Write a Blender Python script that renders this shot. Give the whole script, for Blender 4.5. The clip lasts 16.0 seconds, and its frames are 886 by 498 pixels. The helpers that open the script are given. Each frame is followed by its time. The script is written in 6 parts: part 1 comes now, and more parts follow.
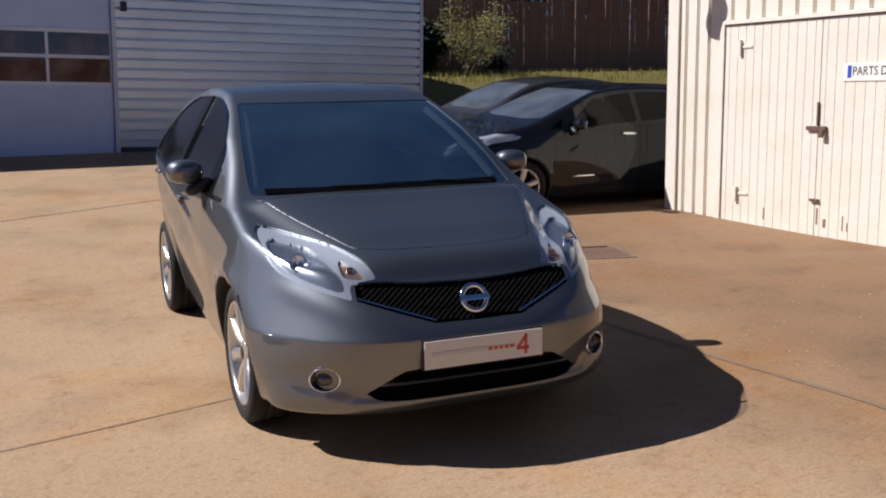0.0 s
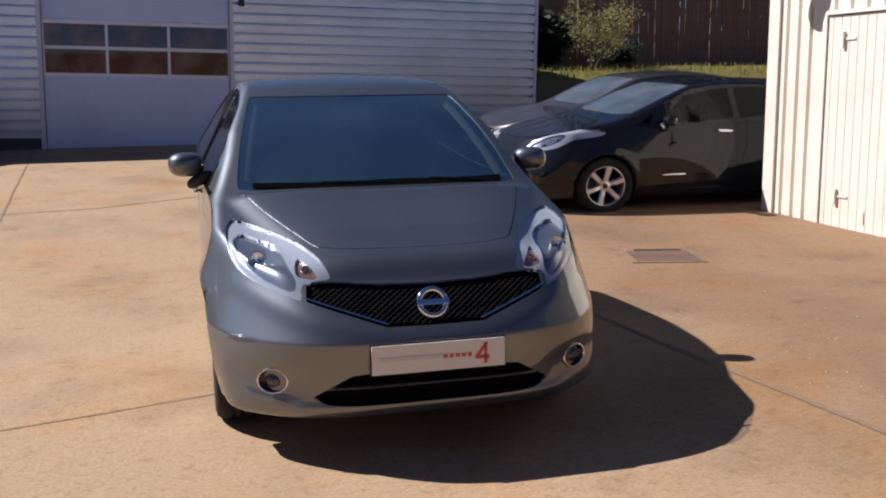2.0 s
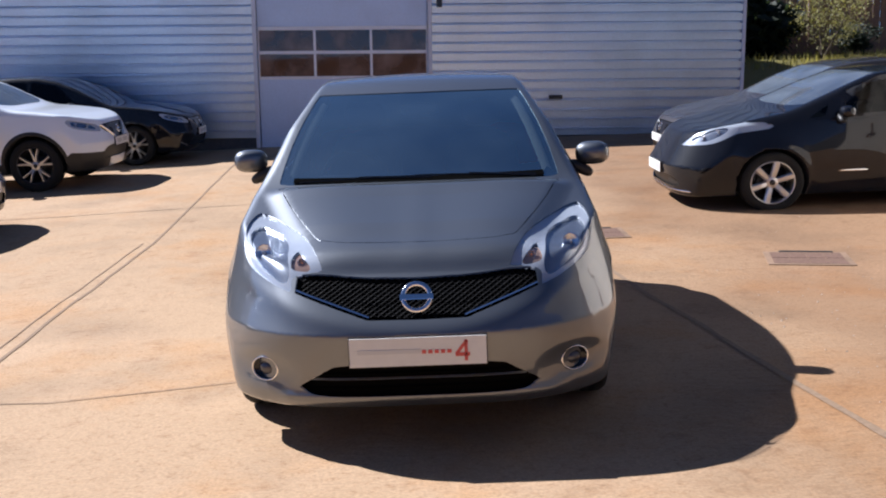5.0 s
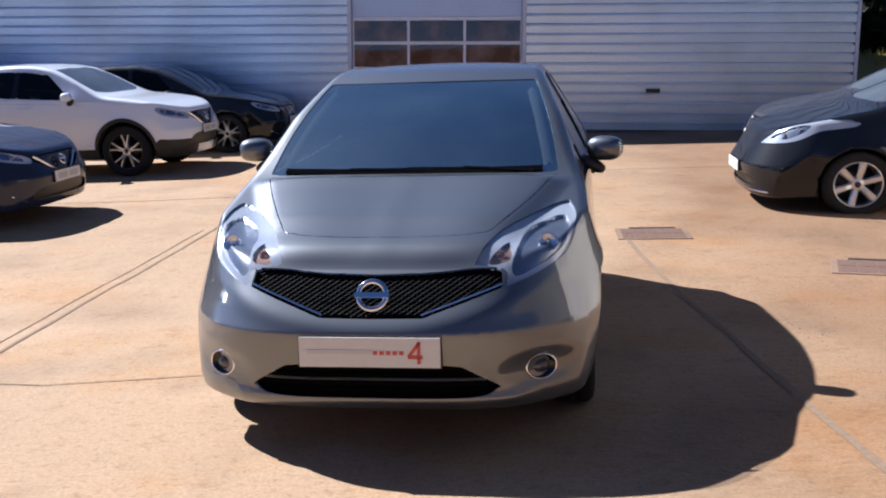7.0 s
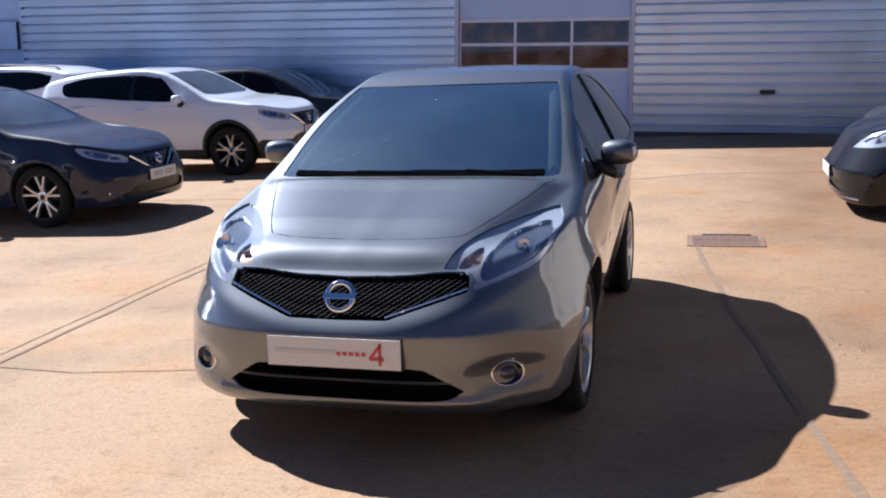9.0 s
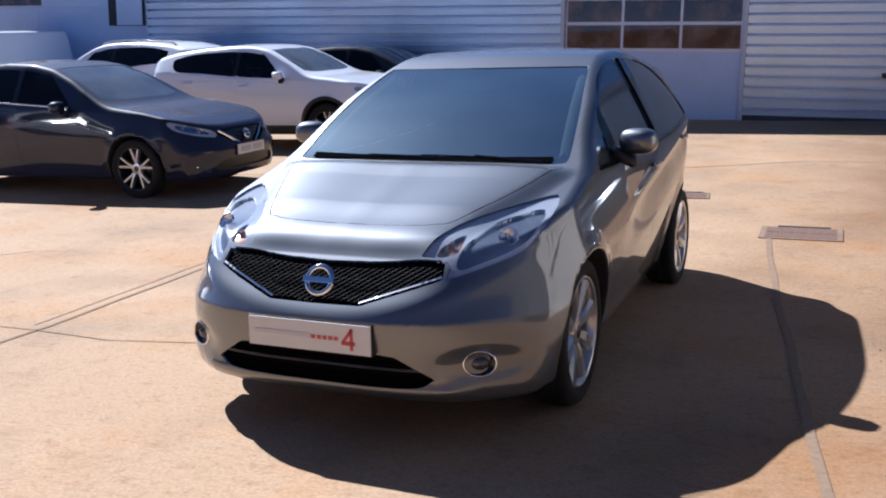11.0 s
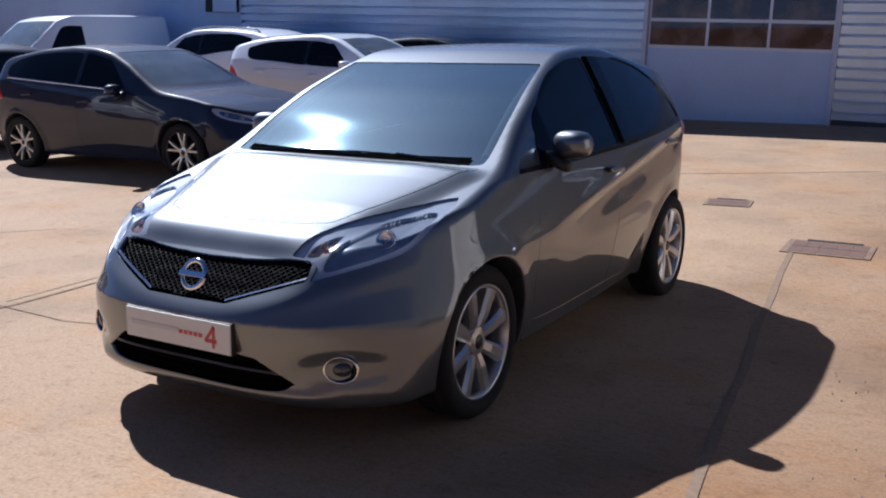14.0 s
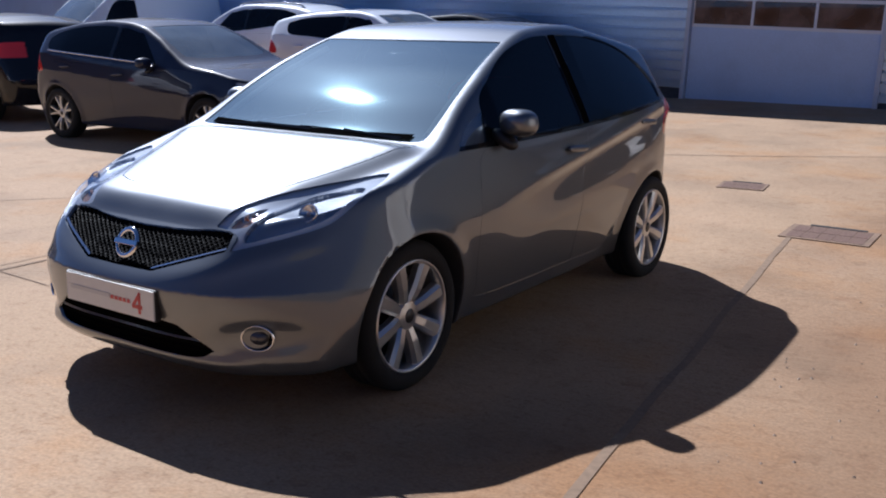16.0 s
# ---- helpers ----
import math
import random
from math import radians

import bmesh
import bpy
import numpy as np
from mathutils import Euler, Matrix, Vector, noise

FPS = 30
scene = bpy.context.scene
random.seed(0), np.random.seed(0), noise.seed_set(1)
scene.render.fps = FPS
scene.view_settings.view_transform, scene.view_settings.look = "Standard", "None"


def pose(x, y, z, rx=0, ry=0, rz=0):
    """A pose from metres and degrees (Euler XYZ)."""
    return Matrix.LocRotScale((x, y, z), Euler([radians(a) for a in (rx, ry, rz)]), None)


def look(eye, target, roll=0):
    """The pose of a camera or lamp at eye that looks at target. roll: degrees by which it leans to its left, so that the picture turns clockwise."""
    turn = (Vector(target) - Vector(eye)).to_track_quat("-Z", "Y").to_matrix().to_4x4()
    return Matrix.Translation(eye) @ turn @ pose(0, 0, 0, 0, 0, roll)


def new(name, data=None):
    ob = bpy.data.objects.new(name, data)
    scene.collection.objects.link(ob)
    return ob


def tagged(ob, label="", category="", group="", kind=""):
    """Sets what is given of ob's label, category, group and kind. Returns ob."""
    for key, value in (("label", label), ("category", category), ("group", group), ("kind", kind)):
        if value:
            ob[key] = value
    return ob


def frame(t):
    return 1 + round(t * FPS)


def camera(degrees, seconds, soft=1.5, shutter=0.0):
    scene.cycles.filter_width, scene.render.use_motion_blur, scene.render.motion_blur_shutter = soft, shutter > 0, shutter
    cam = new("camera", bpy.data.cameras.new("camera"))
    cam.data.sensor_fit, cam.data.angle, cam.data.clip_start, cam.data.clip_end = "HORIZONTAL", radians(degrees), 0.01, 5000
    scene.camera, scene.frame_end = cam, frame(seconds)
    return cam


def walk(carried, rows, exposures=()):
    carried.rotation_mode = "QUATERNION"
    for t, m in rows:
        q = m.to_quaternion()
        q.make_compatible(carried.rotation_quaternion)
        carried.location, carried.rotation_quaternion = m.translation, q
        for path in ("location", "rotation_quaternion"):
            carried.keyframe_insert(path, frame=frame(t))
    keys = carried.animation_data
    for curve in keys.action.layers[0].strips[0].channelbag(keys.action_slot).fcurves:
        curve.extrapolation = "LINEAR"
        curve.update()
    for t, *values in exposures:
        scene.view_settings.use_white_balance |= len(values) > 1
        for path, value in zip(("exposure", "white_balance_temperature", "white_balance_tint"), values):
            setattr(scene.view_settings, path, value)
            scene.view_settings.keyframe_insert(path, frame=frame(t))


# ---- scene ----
cam = camera(49.3, 16.0, soft=2.0)
PATH = [
    (0, (-1.713, -4.153, 1.456), (-0.892, -2.359, 1.129), -0.9),
    (0.5, (-1.521, -4.202, 1.445), (-0.775, -2.377, 1.111), -1.3),
    (1, (-1.289, -4.276, 1.449), (-0.682, -2.4, 1.112), -1.1),
    (1.5, (-1.15, -4.298, 1.441), (-0.579, -2.408, 1.123), -0.9),
    (2, (-0.962, -4.24, 1.446), (-0.425, -2.342, 1.111), -0.7),
    (2.5, (-0.82, -4.256, 1.439), (-0.362, -2.342, 1.087), -0.8),
    (3, (-0.591, -4.407, 1.44), (-0.266, -2.463, 1.1), -0.6),
    (3.5, (-0.434, -4.474, 1.426), (-0.172, -2.518, 1.101), -0.8),
    (4, (-0.285, -4.431, 1.417), (-0.064, -2.47, 1.091), -1.1),
    (4.5, (-0.14, -4.371, 1.429), (-0.015, -2.403, 1.096), -1.0),
    (4.7, (-0.07, -4.377, 1.424), (0.011, -2.406, 1.094), -1.5),
    (6.8, (0.581, -4.172, 1.372), (0.411, -2.207, 1.047), -1.6),
    (7, (0.632, -4.154, 1.381), (0.413, -2.195, 1.045), -1.5),
    (7.5, (0.785, -4.16, 1.373), (0.49, -2.207, 1.054), -2.1),
    (8, (1.012, -4.165, 1.377), (0.611, -2.232, 1.059), -2.0),
    (8.5, (1.136, -4.156, 1.369), (0.682, -2.233, 1.057), -2.2),
    (9, (1.242, -4.037, 1.372), (0.745, -2.128, 1.046), -1.6),
    (9.2, (1.288, -3.984, 1.385), (0.762, -2.087, 1.031), -1.3),
    (11.3, (1.813, -3.759, 1.397), (1.043, -1.95, 1.029), -0.9),
    (11.5, (1.841, -3.689, 1.403), (1.058, -1.886, 1.031), -0.8),
    (12, (1.921, -3.578, 1.405), (1.108, -1.793, 1.012), -0.3),
    (12.5, (2.079, -3.528, 1.405), (1.243, -1.757, 1.001), 0.0),
    (13, (2.304, -3.501, 1.417), (1.385, -1.768, 1.028), 0.5),
    (13.5, (2.428, -3.447, 1.413), (1.505, -1.717, 1.02), 0.5),
    (14, (2.487, -3.311, 1.402), (1.522, -1.601, 1.021), 0.6),
    (14.5, (2.546, -3.217, 1.402), (1.554, -1.525, 1.012), 1.0),
    (15, (2.653, -3.162, 1.4), (1.628, -1.494, 0.989), 0.6),
    (15.5, (2.822, -3.097, 1.409), (1.771, -1.449, 0.985), 1.2),
    (16, (2.972, -3.081, 1.412), (1.896, -1.45, 0.984), 1.2),
]
EXPOSURES = [(0.0, 0.39, 5850, 13.5), (2.0, 0.55, 5800, 13.5), (3.5, 0.90, 5600, 13.5), (4.7, 1.00, 5550, 14.0), (7.5, 1.06, 5450, 14.0), (9.0, 1.03, 5400, 14.0), (12.0, 0.88, 5300, 14.5), (14.0, 0.58, 5250, 14.5), (16.0, 0.54, 5250, 14.5)]
walk(cam, [(t, look(eye, target, roll)) for t, eye, target, roll in PATH], EXPOSURES)

# ---- world, sun ----
SUN_AZ = math.atan2(0.51, -0.93)
SUN_EL = radians(44.2)
world = bpy.data.worlds.new("world")
scene.world = world
world.use_nodes = True
wn = world.node_tree
sky = wn.nodes.new("ShaderNodeTexSky")
sky.sky_type = 'NISHITA'
sky.sun_disc = False
sky.air_density, sky.dust_density, sky.ozone_density = 0.44, 0.2, 4.0
sky.sun_elevation = SUN_EL
sky.sun_rotation = math.pi / 2 - SUN_AZ
wn.nodes["Background"].inputs[1].default_value = 0.05
wn.links.new(sky.outputs[0], wn.nodes["Background"].inputs[0])
sun_data = bpy.data.lights.new("sun", 'SUN')
sun_data.energy, sun_data.angle, sun_data.color = 5.0, radians(0.55), (1.0, 0.92, 0.80)
sun_lamp = new("sun", sun_data)
toward_sun = Vector((math.cos(SUN_AZ) * math.cos(SUN_EL), math.sin(SUN_AZ) * math.cos(SUN_EL), math.sin(SUN_EL)))
sun_lamp.matrix_world = look(toward_sun * 60, (0, 0, 0))


# ---- materials ----
def material(name, color, rough=0.5, metal=0.0, grain=0.0, scale=40.0, stain=0.0, stain_scale=1.5, bump=0.0, coat=0.0, spec=0.5, stain_color=None):
    """Principled surface with fine grain, broad stains and relief, all in metres."""
    m = bpy.data.materials.new(name)
    m.use_nodes = True
    nt = m.node_tree
    b = nt.nodes["Principled BSDF"]
    b.inputs["Base Color"].default_value = (*color, 1)
    b.inputs["Roughness"].default_value = rough
    b.inputs["Metallic"].default_value = metal
    b.inputs["Specular IOR Level"].default_value = spec
    b.inputs["Coat Weight"].default_value = coat
    b.inputs["Coat Roughness"].default_value = 0.03
    tc = nt.nodes.new("ShaderNodeTexCoord")
    last = None
    def noise_node(s, detail=6.0):
        n = nt.nodes.new("ShaderNodeTexNoise")
        n.inputs["Scale"].default_value = s
        n.inputs["Detail"].default_value = detail
        nt.links.new(tc.outputs["Object"], n.inputs["Vector"])
        return n
    def mix_in(fac_socket, lo, hi, amount, dark):
        nonlocal last
        r = nt.nodes.new("ShaderNodeMapRange")
        r.inputs["From Min"].default_value, r.inputs["From Max"].default_value = lo, hi
        r.inputs["To Max"].default_value = amount
        nt.links.new(fac_socket, r.inputs["Value"])
        mx = nt.nodes.new("ShaderNodeMix")
        mx.data_type = 'RGBA'
        nt.links.new(r.outputs[0], mx.inputs["Factor"])
        if last is None:
            mx.inputs["A"].default_value = (*color, 1)
        else:
            nt.links.new(last, mx.inputs["A"])
        mx.inputs["B"].default_value = (*dark, 1)
        last = mx.outputs["Result"]
    fine = None
    if grain:
        fine = noise_node(scale)
        mix_in(fine.outputs["Fac"], 0.35, 0.7, grain, tuple(c * 0.45 for c in color))
    if stain:
        n = noise_node(stain_scale, 8.0)
        mix_in(n.outputs["Fac"], 0.48, 0.68, stain, stain_color or tuple(c * 0.5 for c in color))
    if last is not None:
        nt.links.new(last, b.inputs["Base Color"])
    if bump:
        fine = fine or noise_node(scale)
        bp = nt.nodes.new("ShaderNodeBump")
        bp.inputs["Strength"].default_value = 0.6
        bp.inputs["Distance"].default_value = bump
        nt.links.new(fine.outputs["Fac"], bp.inputs["Height"])
        nt.links.new(bp.outputs[0], b.inputs["Normal"])
    return m


def paint(name, color, metal=0.6, rough=0.35, spec=0.5, coat_ior=1.5, haze=0.015, coat=1.0):
    """Car paint: metallic flake under a clear coat."""
    m = material(name, color, rough, metal, coat=coat, spec=spec)
    nt = m.node_tree
    b = nt.nodes["Principled BSDF"]
    b.inputs["Coat IOR"].default_value = coat_ior
    b.inputs["Coat Roughness"].default_value = haze
    tc = nt.nodes.new("ShaderNodeTexCoord")
    v = nt.nodes.new("ShaderNodeTexVoronoi")
    v.inputs["Scale"].default_value = 900
    nt.links.new(tc.outputs["Object"], v.inputs["Vector"])
    r = nt.nodes.new("ShaderNodeMapRange")
    r.inputs["To Min"].default_value, r.inputs["To Max"].default_value = rough - 0.06, rough + 0.08
    nt.links.new(v.outputs["Color"], r.inputs["Value"])
    nt.links.new(r.outputs[0], b.inputs["Roughness"])
    return m


def pane(name, tint, rough=0.02, ior=1.85, sheen=(1, 1, 1), film=None, veil=(0.0, 0.6), haze=0.0):
    """Window glass: a tinted see-through sheet with mirror gloss."""
    m = bpy.data.materials.new(name)
    m.use_nodes = True
    nt = m.node_tree
    nt.nodes.remove(nt.nodes["Principled BSDF"])
    tr = nt.nodes.new("ShaderNodeBsdfTransparent")
    tr.inputs[0].default_value = (*tint, 1)
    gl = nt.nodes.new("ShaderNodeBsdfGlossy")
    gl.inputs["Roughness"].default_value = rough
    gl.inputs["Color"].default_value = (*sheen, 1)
    lw = nt.nodes.new("ShaderNodeLayerWeight")
    lw.inputs[0].default_value = 0.5
    pw = nt.nodes.new("ShaderNodeMath")
    pw.operation = 'POWER'
    pw.inputs[1].default_value = 5.0
    nt.links.new(lw.outputs["Facing"], pw.inputs[0])
    f0 = ((ior - 1) / (ior + 1)) ** 2
    fr = nt.nodes.new("ShaderNodeMath")
    fr.operation = 'MULTIPLY_ADD'
    fr.inputs[1].default_value, fr.inputs[2].default_value = 1 - f0, f0
    nt.links.new(pw.outputs[0], fr.inputs[0])
    mx = nt.nodes.new("ShaderNodeMixShader")
    nt.links.new(fr.outputs[0], mx.inputs[0])
    nt.links.new(tr.outputs[0], mx.inputs[1])
    nt.links.new(gl.outputs[0], mx.inputs[2])
    last = mx
    # uneven diffuse film: haze and reflected tones put into the glass colour
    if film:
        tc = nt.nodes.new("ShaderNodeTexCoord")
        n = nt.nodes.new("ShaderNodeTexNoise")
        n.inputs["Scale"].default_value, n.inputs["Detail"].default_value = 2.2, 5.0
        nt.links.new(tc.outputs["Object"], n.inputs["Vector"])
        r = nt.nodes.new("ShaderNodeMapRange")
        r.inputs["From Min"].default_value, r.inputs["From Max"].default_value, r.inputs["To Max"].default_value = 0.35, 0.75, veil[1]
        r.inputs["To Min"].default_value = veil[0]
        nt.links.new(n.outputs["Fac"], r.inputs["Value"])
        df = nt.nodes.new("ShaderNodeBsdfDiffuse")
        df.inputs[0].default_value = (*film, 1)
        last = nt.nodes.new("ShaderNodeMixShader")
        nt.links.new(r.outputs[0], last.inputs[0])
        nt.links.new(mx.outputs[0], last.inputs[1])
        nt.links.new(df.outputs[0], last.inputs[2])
    # rough bluish gloss that stands in for sun glare across the pane
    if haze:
        glare_gloss = nt.nodes.new("ShaderNodeBsdfGlossy")
        glare_gloss.inputs["Roughness"].default_value = 0.5
        glare_gloss.inputs["Color"].default_value = (0.78, 0.92, 1.0, 1)
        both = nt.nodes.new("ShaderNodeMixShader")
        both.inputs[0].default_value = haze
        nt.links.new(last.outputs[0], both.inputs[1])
        nt.links.new(glare_gloss.outputs[0], both.inputs[2])
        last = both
    nt.links.new(last.outputs[0], nt.nodes["Material Output"].inputs[0])
    return m


def leaves(name, color):
    """Thin leaves that let part of the light through."""
    m = material(name, color, 0.6, grain=0.4, scale=9)
    nt = m.node_tree
    tr = nt.nodes.new("ShaderNodeBsdfTranslucent")
    tr.inputs[0].default_value = (color[0] * 1.3, color[1] * 1.3, color[2] * 0.8, 1)
    mx = nt.nodes.new("ShaderNodeMixShader")
    mx.inputs[0].default_value = 0.45
    nt.links.new(nt.nodes["Principled BSDF"].outputs[0], mx.inputs[1])
    nt.links.new(tr.outputs[0], mx.inputs[2])
    nt.links.new(mx.outputs[0], nt.nodes["Material Output"].inputs[0])
    return m


M = {
    "gunmetal": paint("gunmetal_paint", (0.141, 0.153, 0.173), 0.97, 0.485, 0.3, 1.80, 0.03),
    "black_paint": paint("black_paint", (0.006, 0.007, 0.011), 0.0, 0.5, 0.05, 1.5, 0.04, 0.9),
    "navy_paint": paint("navy_paint", (0.012, 0.017, 0.042), 0.0, 0.5, 0.1, 1.50, 0.05, 0.85),
    "white_paint": paint("white_paint", (0.80, 0.85, 0.94), 0.0, 0.4),
    "silver_paint": paint("bronze_grey_paint", (0.070, 0.060, 0.054), 0.7, 0.4, 0.5, 1.5, 0.06),
    "plastic": material("black_plastic", (0.018, 0.018, 0.019), 0.45, grain=0.3, scale=300),
    "gloss_black": material("gloss_black", (0.008, 0.008, 0.009), 0.12),
    "rubber": material("tyre_rubber", (0.008, 0.008, 0.008), 0.85, grain=0.4, scale=120, bump=0.001),
    "chrome": material("chrome", (0.82, 0.82, 0.84), 0.08, 1.0),
    "alloy": material("alloy", (0.62, 0.62, 0.62), 0.28, 0.85),
    "dark_alloy": material("dark_alloy", (0.05, 0.05, 0.055), 0.35, 0.7),
    "reflector": material("lamp_reflector", (0.75, 0.76, 0.78), 0.15, 1.0),
    "lamp_shell": material("lamp_shell", (0.56, 0.60, 0.66), 0.2, 0.35),
    "lens_grey": material("bulb_glass", (0.55, 0.56, 0.58), 0.1, 0.3),
    "lamp_chamber": material("lamp_chamber", (0.34, 0.37, 0.42), 0.24, 0.8),
    "dark_chrome": material("dark_chrome", (0.34, 0.35, 0.38), 0.16, 1.0, grain=0.2, scale=20),
    "amber_back": material("indicator_chamber", (0.62, 0.40, 0.30), 0.2, 0.7),
    "amber": material("amber_lens", (0.8, 0.28, 0.06), 0.2),
    "red_lens": material("red_lens", (0.60, 0.025, 0.025), 0.15, coat=1.0),
    "glass": pane("tinted_glass", (0.10, 0.11, 0.115), 0.07, 1.36),
    # blue sheen and film carry the sky's reflection in the colour
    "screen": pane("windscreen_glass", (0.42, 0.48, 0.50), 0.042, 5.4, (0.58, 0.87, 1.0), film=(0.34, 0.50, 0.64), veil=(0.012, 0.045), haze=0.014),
    # paler copy for the other cars, sky brightness painted in as film
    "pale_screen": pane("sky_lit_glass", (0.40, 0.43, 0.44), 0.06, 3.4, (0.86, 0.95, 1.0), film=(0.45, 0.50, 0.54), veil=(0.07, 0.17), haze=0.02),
    "privacy": pane("privacy_glass", (0.04, 0.045, 0.05), 0.09, 1.4),
    "lens": pane("clear_lens", (0.94, 0.95, 0.97), 0.02, 1.6),
    "void": material("matt_black", (0.004, 0.004, 0.004), 0.95, spec=0.0),
    "pale_trim": material("pale_cabin_trim", (0.36, 0.355, 0.34), 0.7, grain=0.15, scale=80),
    "trim": material("cabin_trim", (0.025, 0.025, 0.027), 0.75, grain=0.4, scale=90),
    "plate": material("plate_white", (0.74, 0.74, 0.72), 0.35, grain=0.08, scale=30),
    "pale_mark": material("pale_mark", (0.62, 0.62, 0.61), 0.5),
    "grille_plastic": material("grille_plastic", (0.010, 0.010, 0.011), 0.5, spec=0.02),
    "dark_trim": material("satin_black_trim", (0.018, 0.018, 0.020), 0.25),
    "seat_cloth": material("seat_cloth", (0.045, 0.045, 0.048), 0.9, grain=0.5, scale=160, bump=0.001),
    "fog_glass": material("fog_glass", (0.10, 0.10, 0.11), 0.08, 0.6),
    "grey_mark": material("grey_mark", (0.5, 0.5, 0.5), 0.5),
    "red_mark": material("red_mark", (0.60, 0.09, 0.08), 0.45),
    "blue_mark": material("blue_mark", (0.03, 0.08, 0.45), 0.45),
    "black_mark": material("black_mark", (0.02, 0.02, 0.02), 0.6),
    "concrete": material("yard_concrete", (0.43, 0.292, 0.172), 0.9, grain=0.5, scale=70, stain=0.5, stain_scale=1.1, bump=0.0015),
    "grit": material("pale_grit", (0.40, 0.32, 0.25), 0.8, grain=0.5, scale=60),
    "joint": material("joint_filler", (0.25, 0.17, 0.108), 0.95, grain=0.4, scale=30, bump=0.004),
    "cladding": material("steel_cladding", (0.62, 0.78, 1.0), 0.42, 0.85, grain=0.12, scale=25, stain=0.25, stain_scale=0.9),
    "door_steel": material("door_panel_steel", (0.58, 0.70, 0.92), 0.45, 0.1, grain=0.1, scale=30, stain=0.2, stain_scale=1.2),
    "frame_steel": material("door_frame_steel", (0.60, 0.64, 0.74), 0.4, 0.1, grain=0.1, scale=30),
    "shed_white": material("shed_white_paint", (0.78, 0.73, 0.64), 0.5, grain=0.12, scale=18, stain=0.15, stain_scale=2.0, stain_color=(0.5, 0.38, 0.24)),
    "rust": material("rusty_iron", (0.19, 0.115, 0.085), 0.85, 0.3, grain=0.6, scale=60, bump=0.002),
    "timber": material("fence_timber", (0.24, 0.14, 0.095), 0.9, grain=0.5, scale=14, stain=0.4, stain_scale=1.1, bump=0.003),
    "grass": leaves("dry_grass", (0.27, 0.24, 0.08)),
    "patch": material("stained_concrete", (0.26, 0.17, 0.11), 0.92, grain=0.5, scale=45, stain=0.5, stain_scale=5.0, bump=0.004),
    "plinth": material("dark_plinth", (0.10, 0.10, 0.105), 0.9, grain=0.4, scale=20, stain=0.3, stain_scale=2.0),
    "pale_frame": material("alloy_glazing_bar", (0.78, 0.80, 0.86), 0.4, 0.2, grain=0.1, scale=40),
    # brown mottled film and pink sheen paint in the yard's warm reflection
    "shop_glass": pane("workshop_glass", (0.16, 0.13, 0.12), 0.03, 1.8, (1.0, 0.84, 0.84), film=(0.36, 0.27, 0.23)),
    "sign_white": material("sign_white", (0.82, 0.80, 0.76), 0.4, grain=0.05, scale=20),
    "ink": material("sign_ink", (0.05, 0.05, 0.06), 0.5),
    "rust_stain": material("rust_stain", (0.30, 0.17, 0.10), 0.85, grain=0.6, scale=70),
    "leaf": leaves("leaf_green", (0.25, 0.23, 0.07)),
    "dark_leaf": leaves("conifer_green", (0.02, 0.030, 0.015)),
    "bark": material("bark", (0.1, 0.075, 0.05), 0.95, grain=0.6, scale=30, bump=0.01),
}


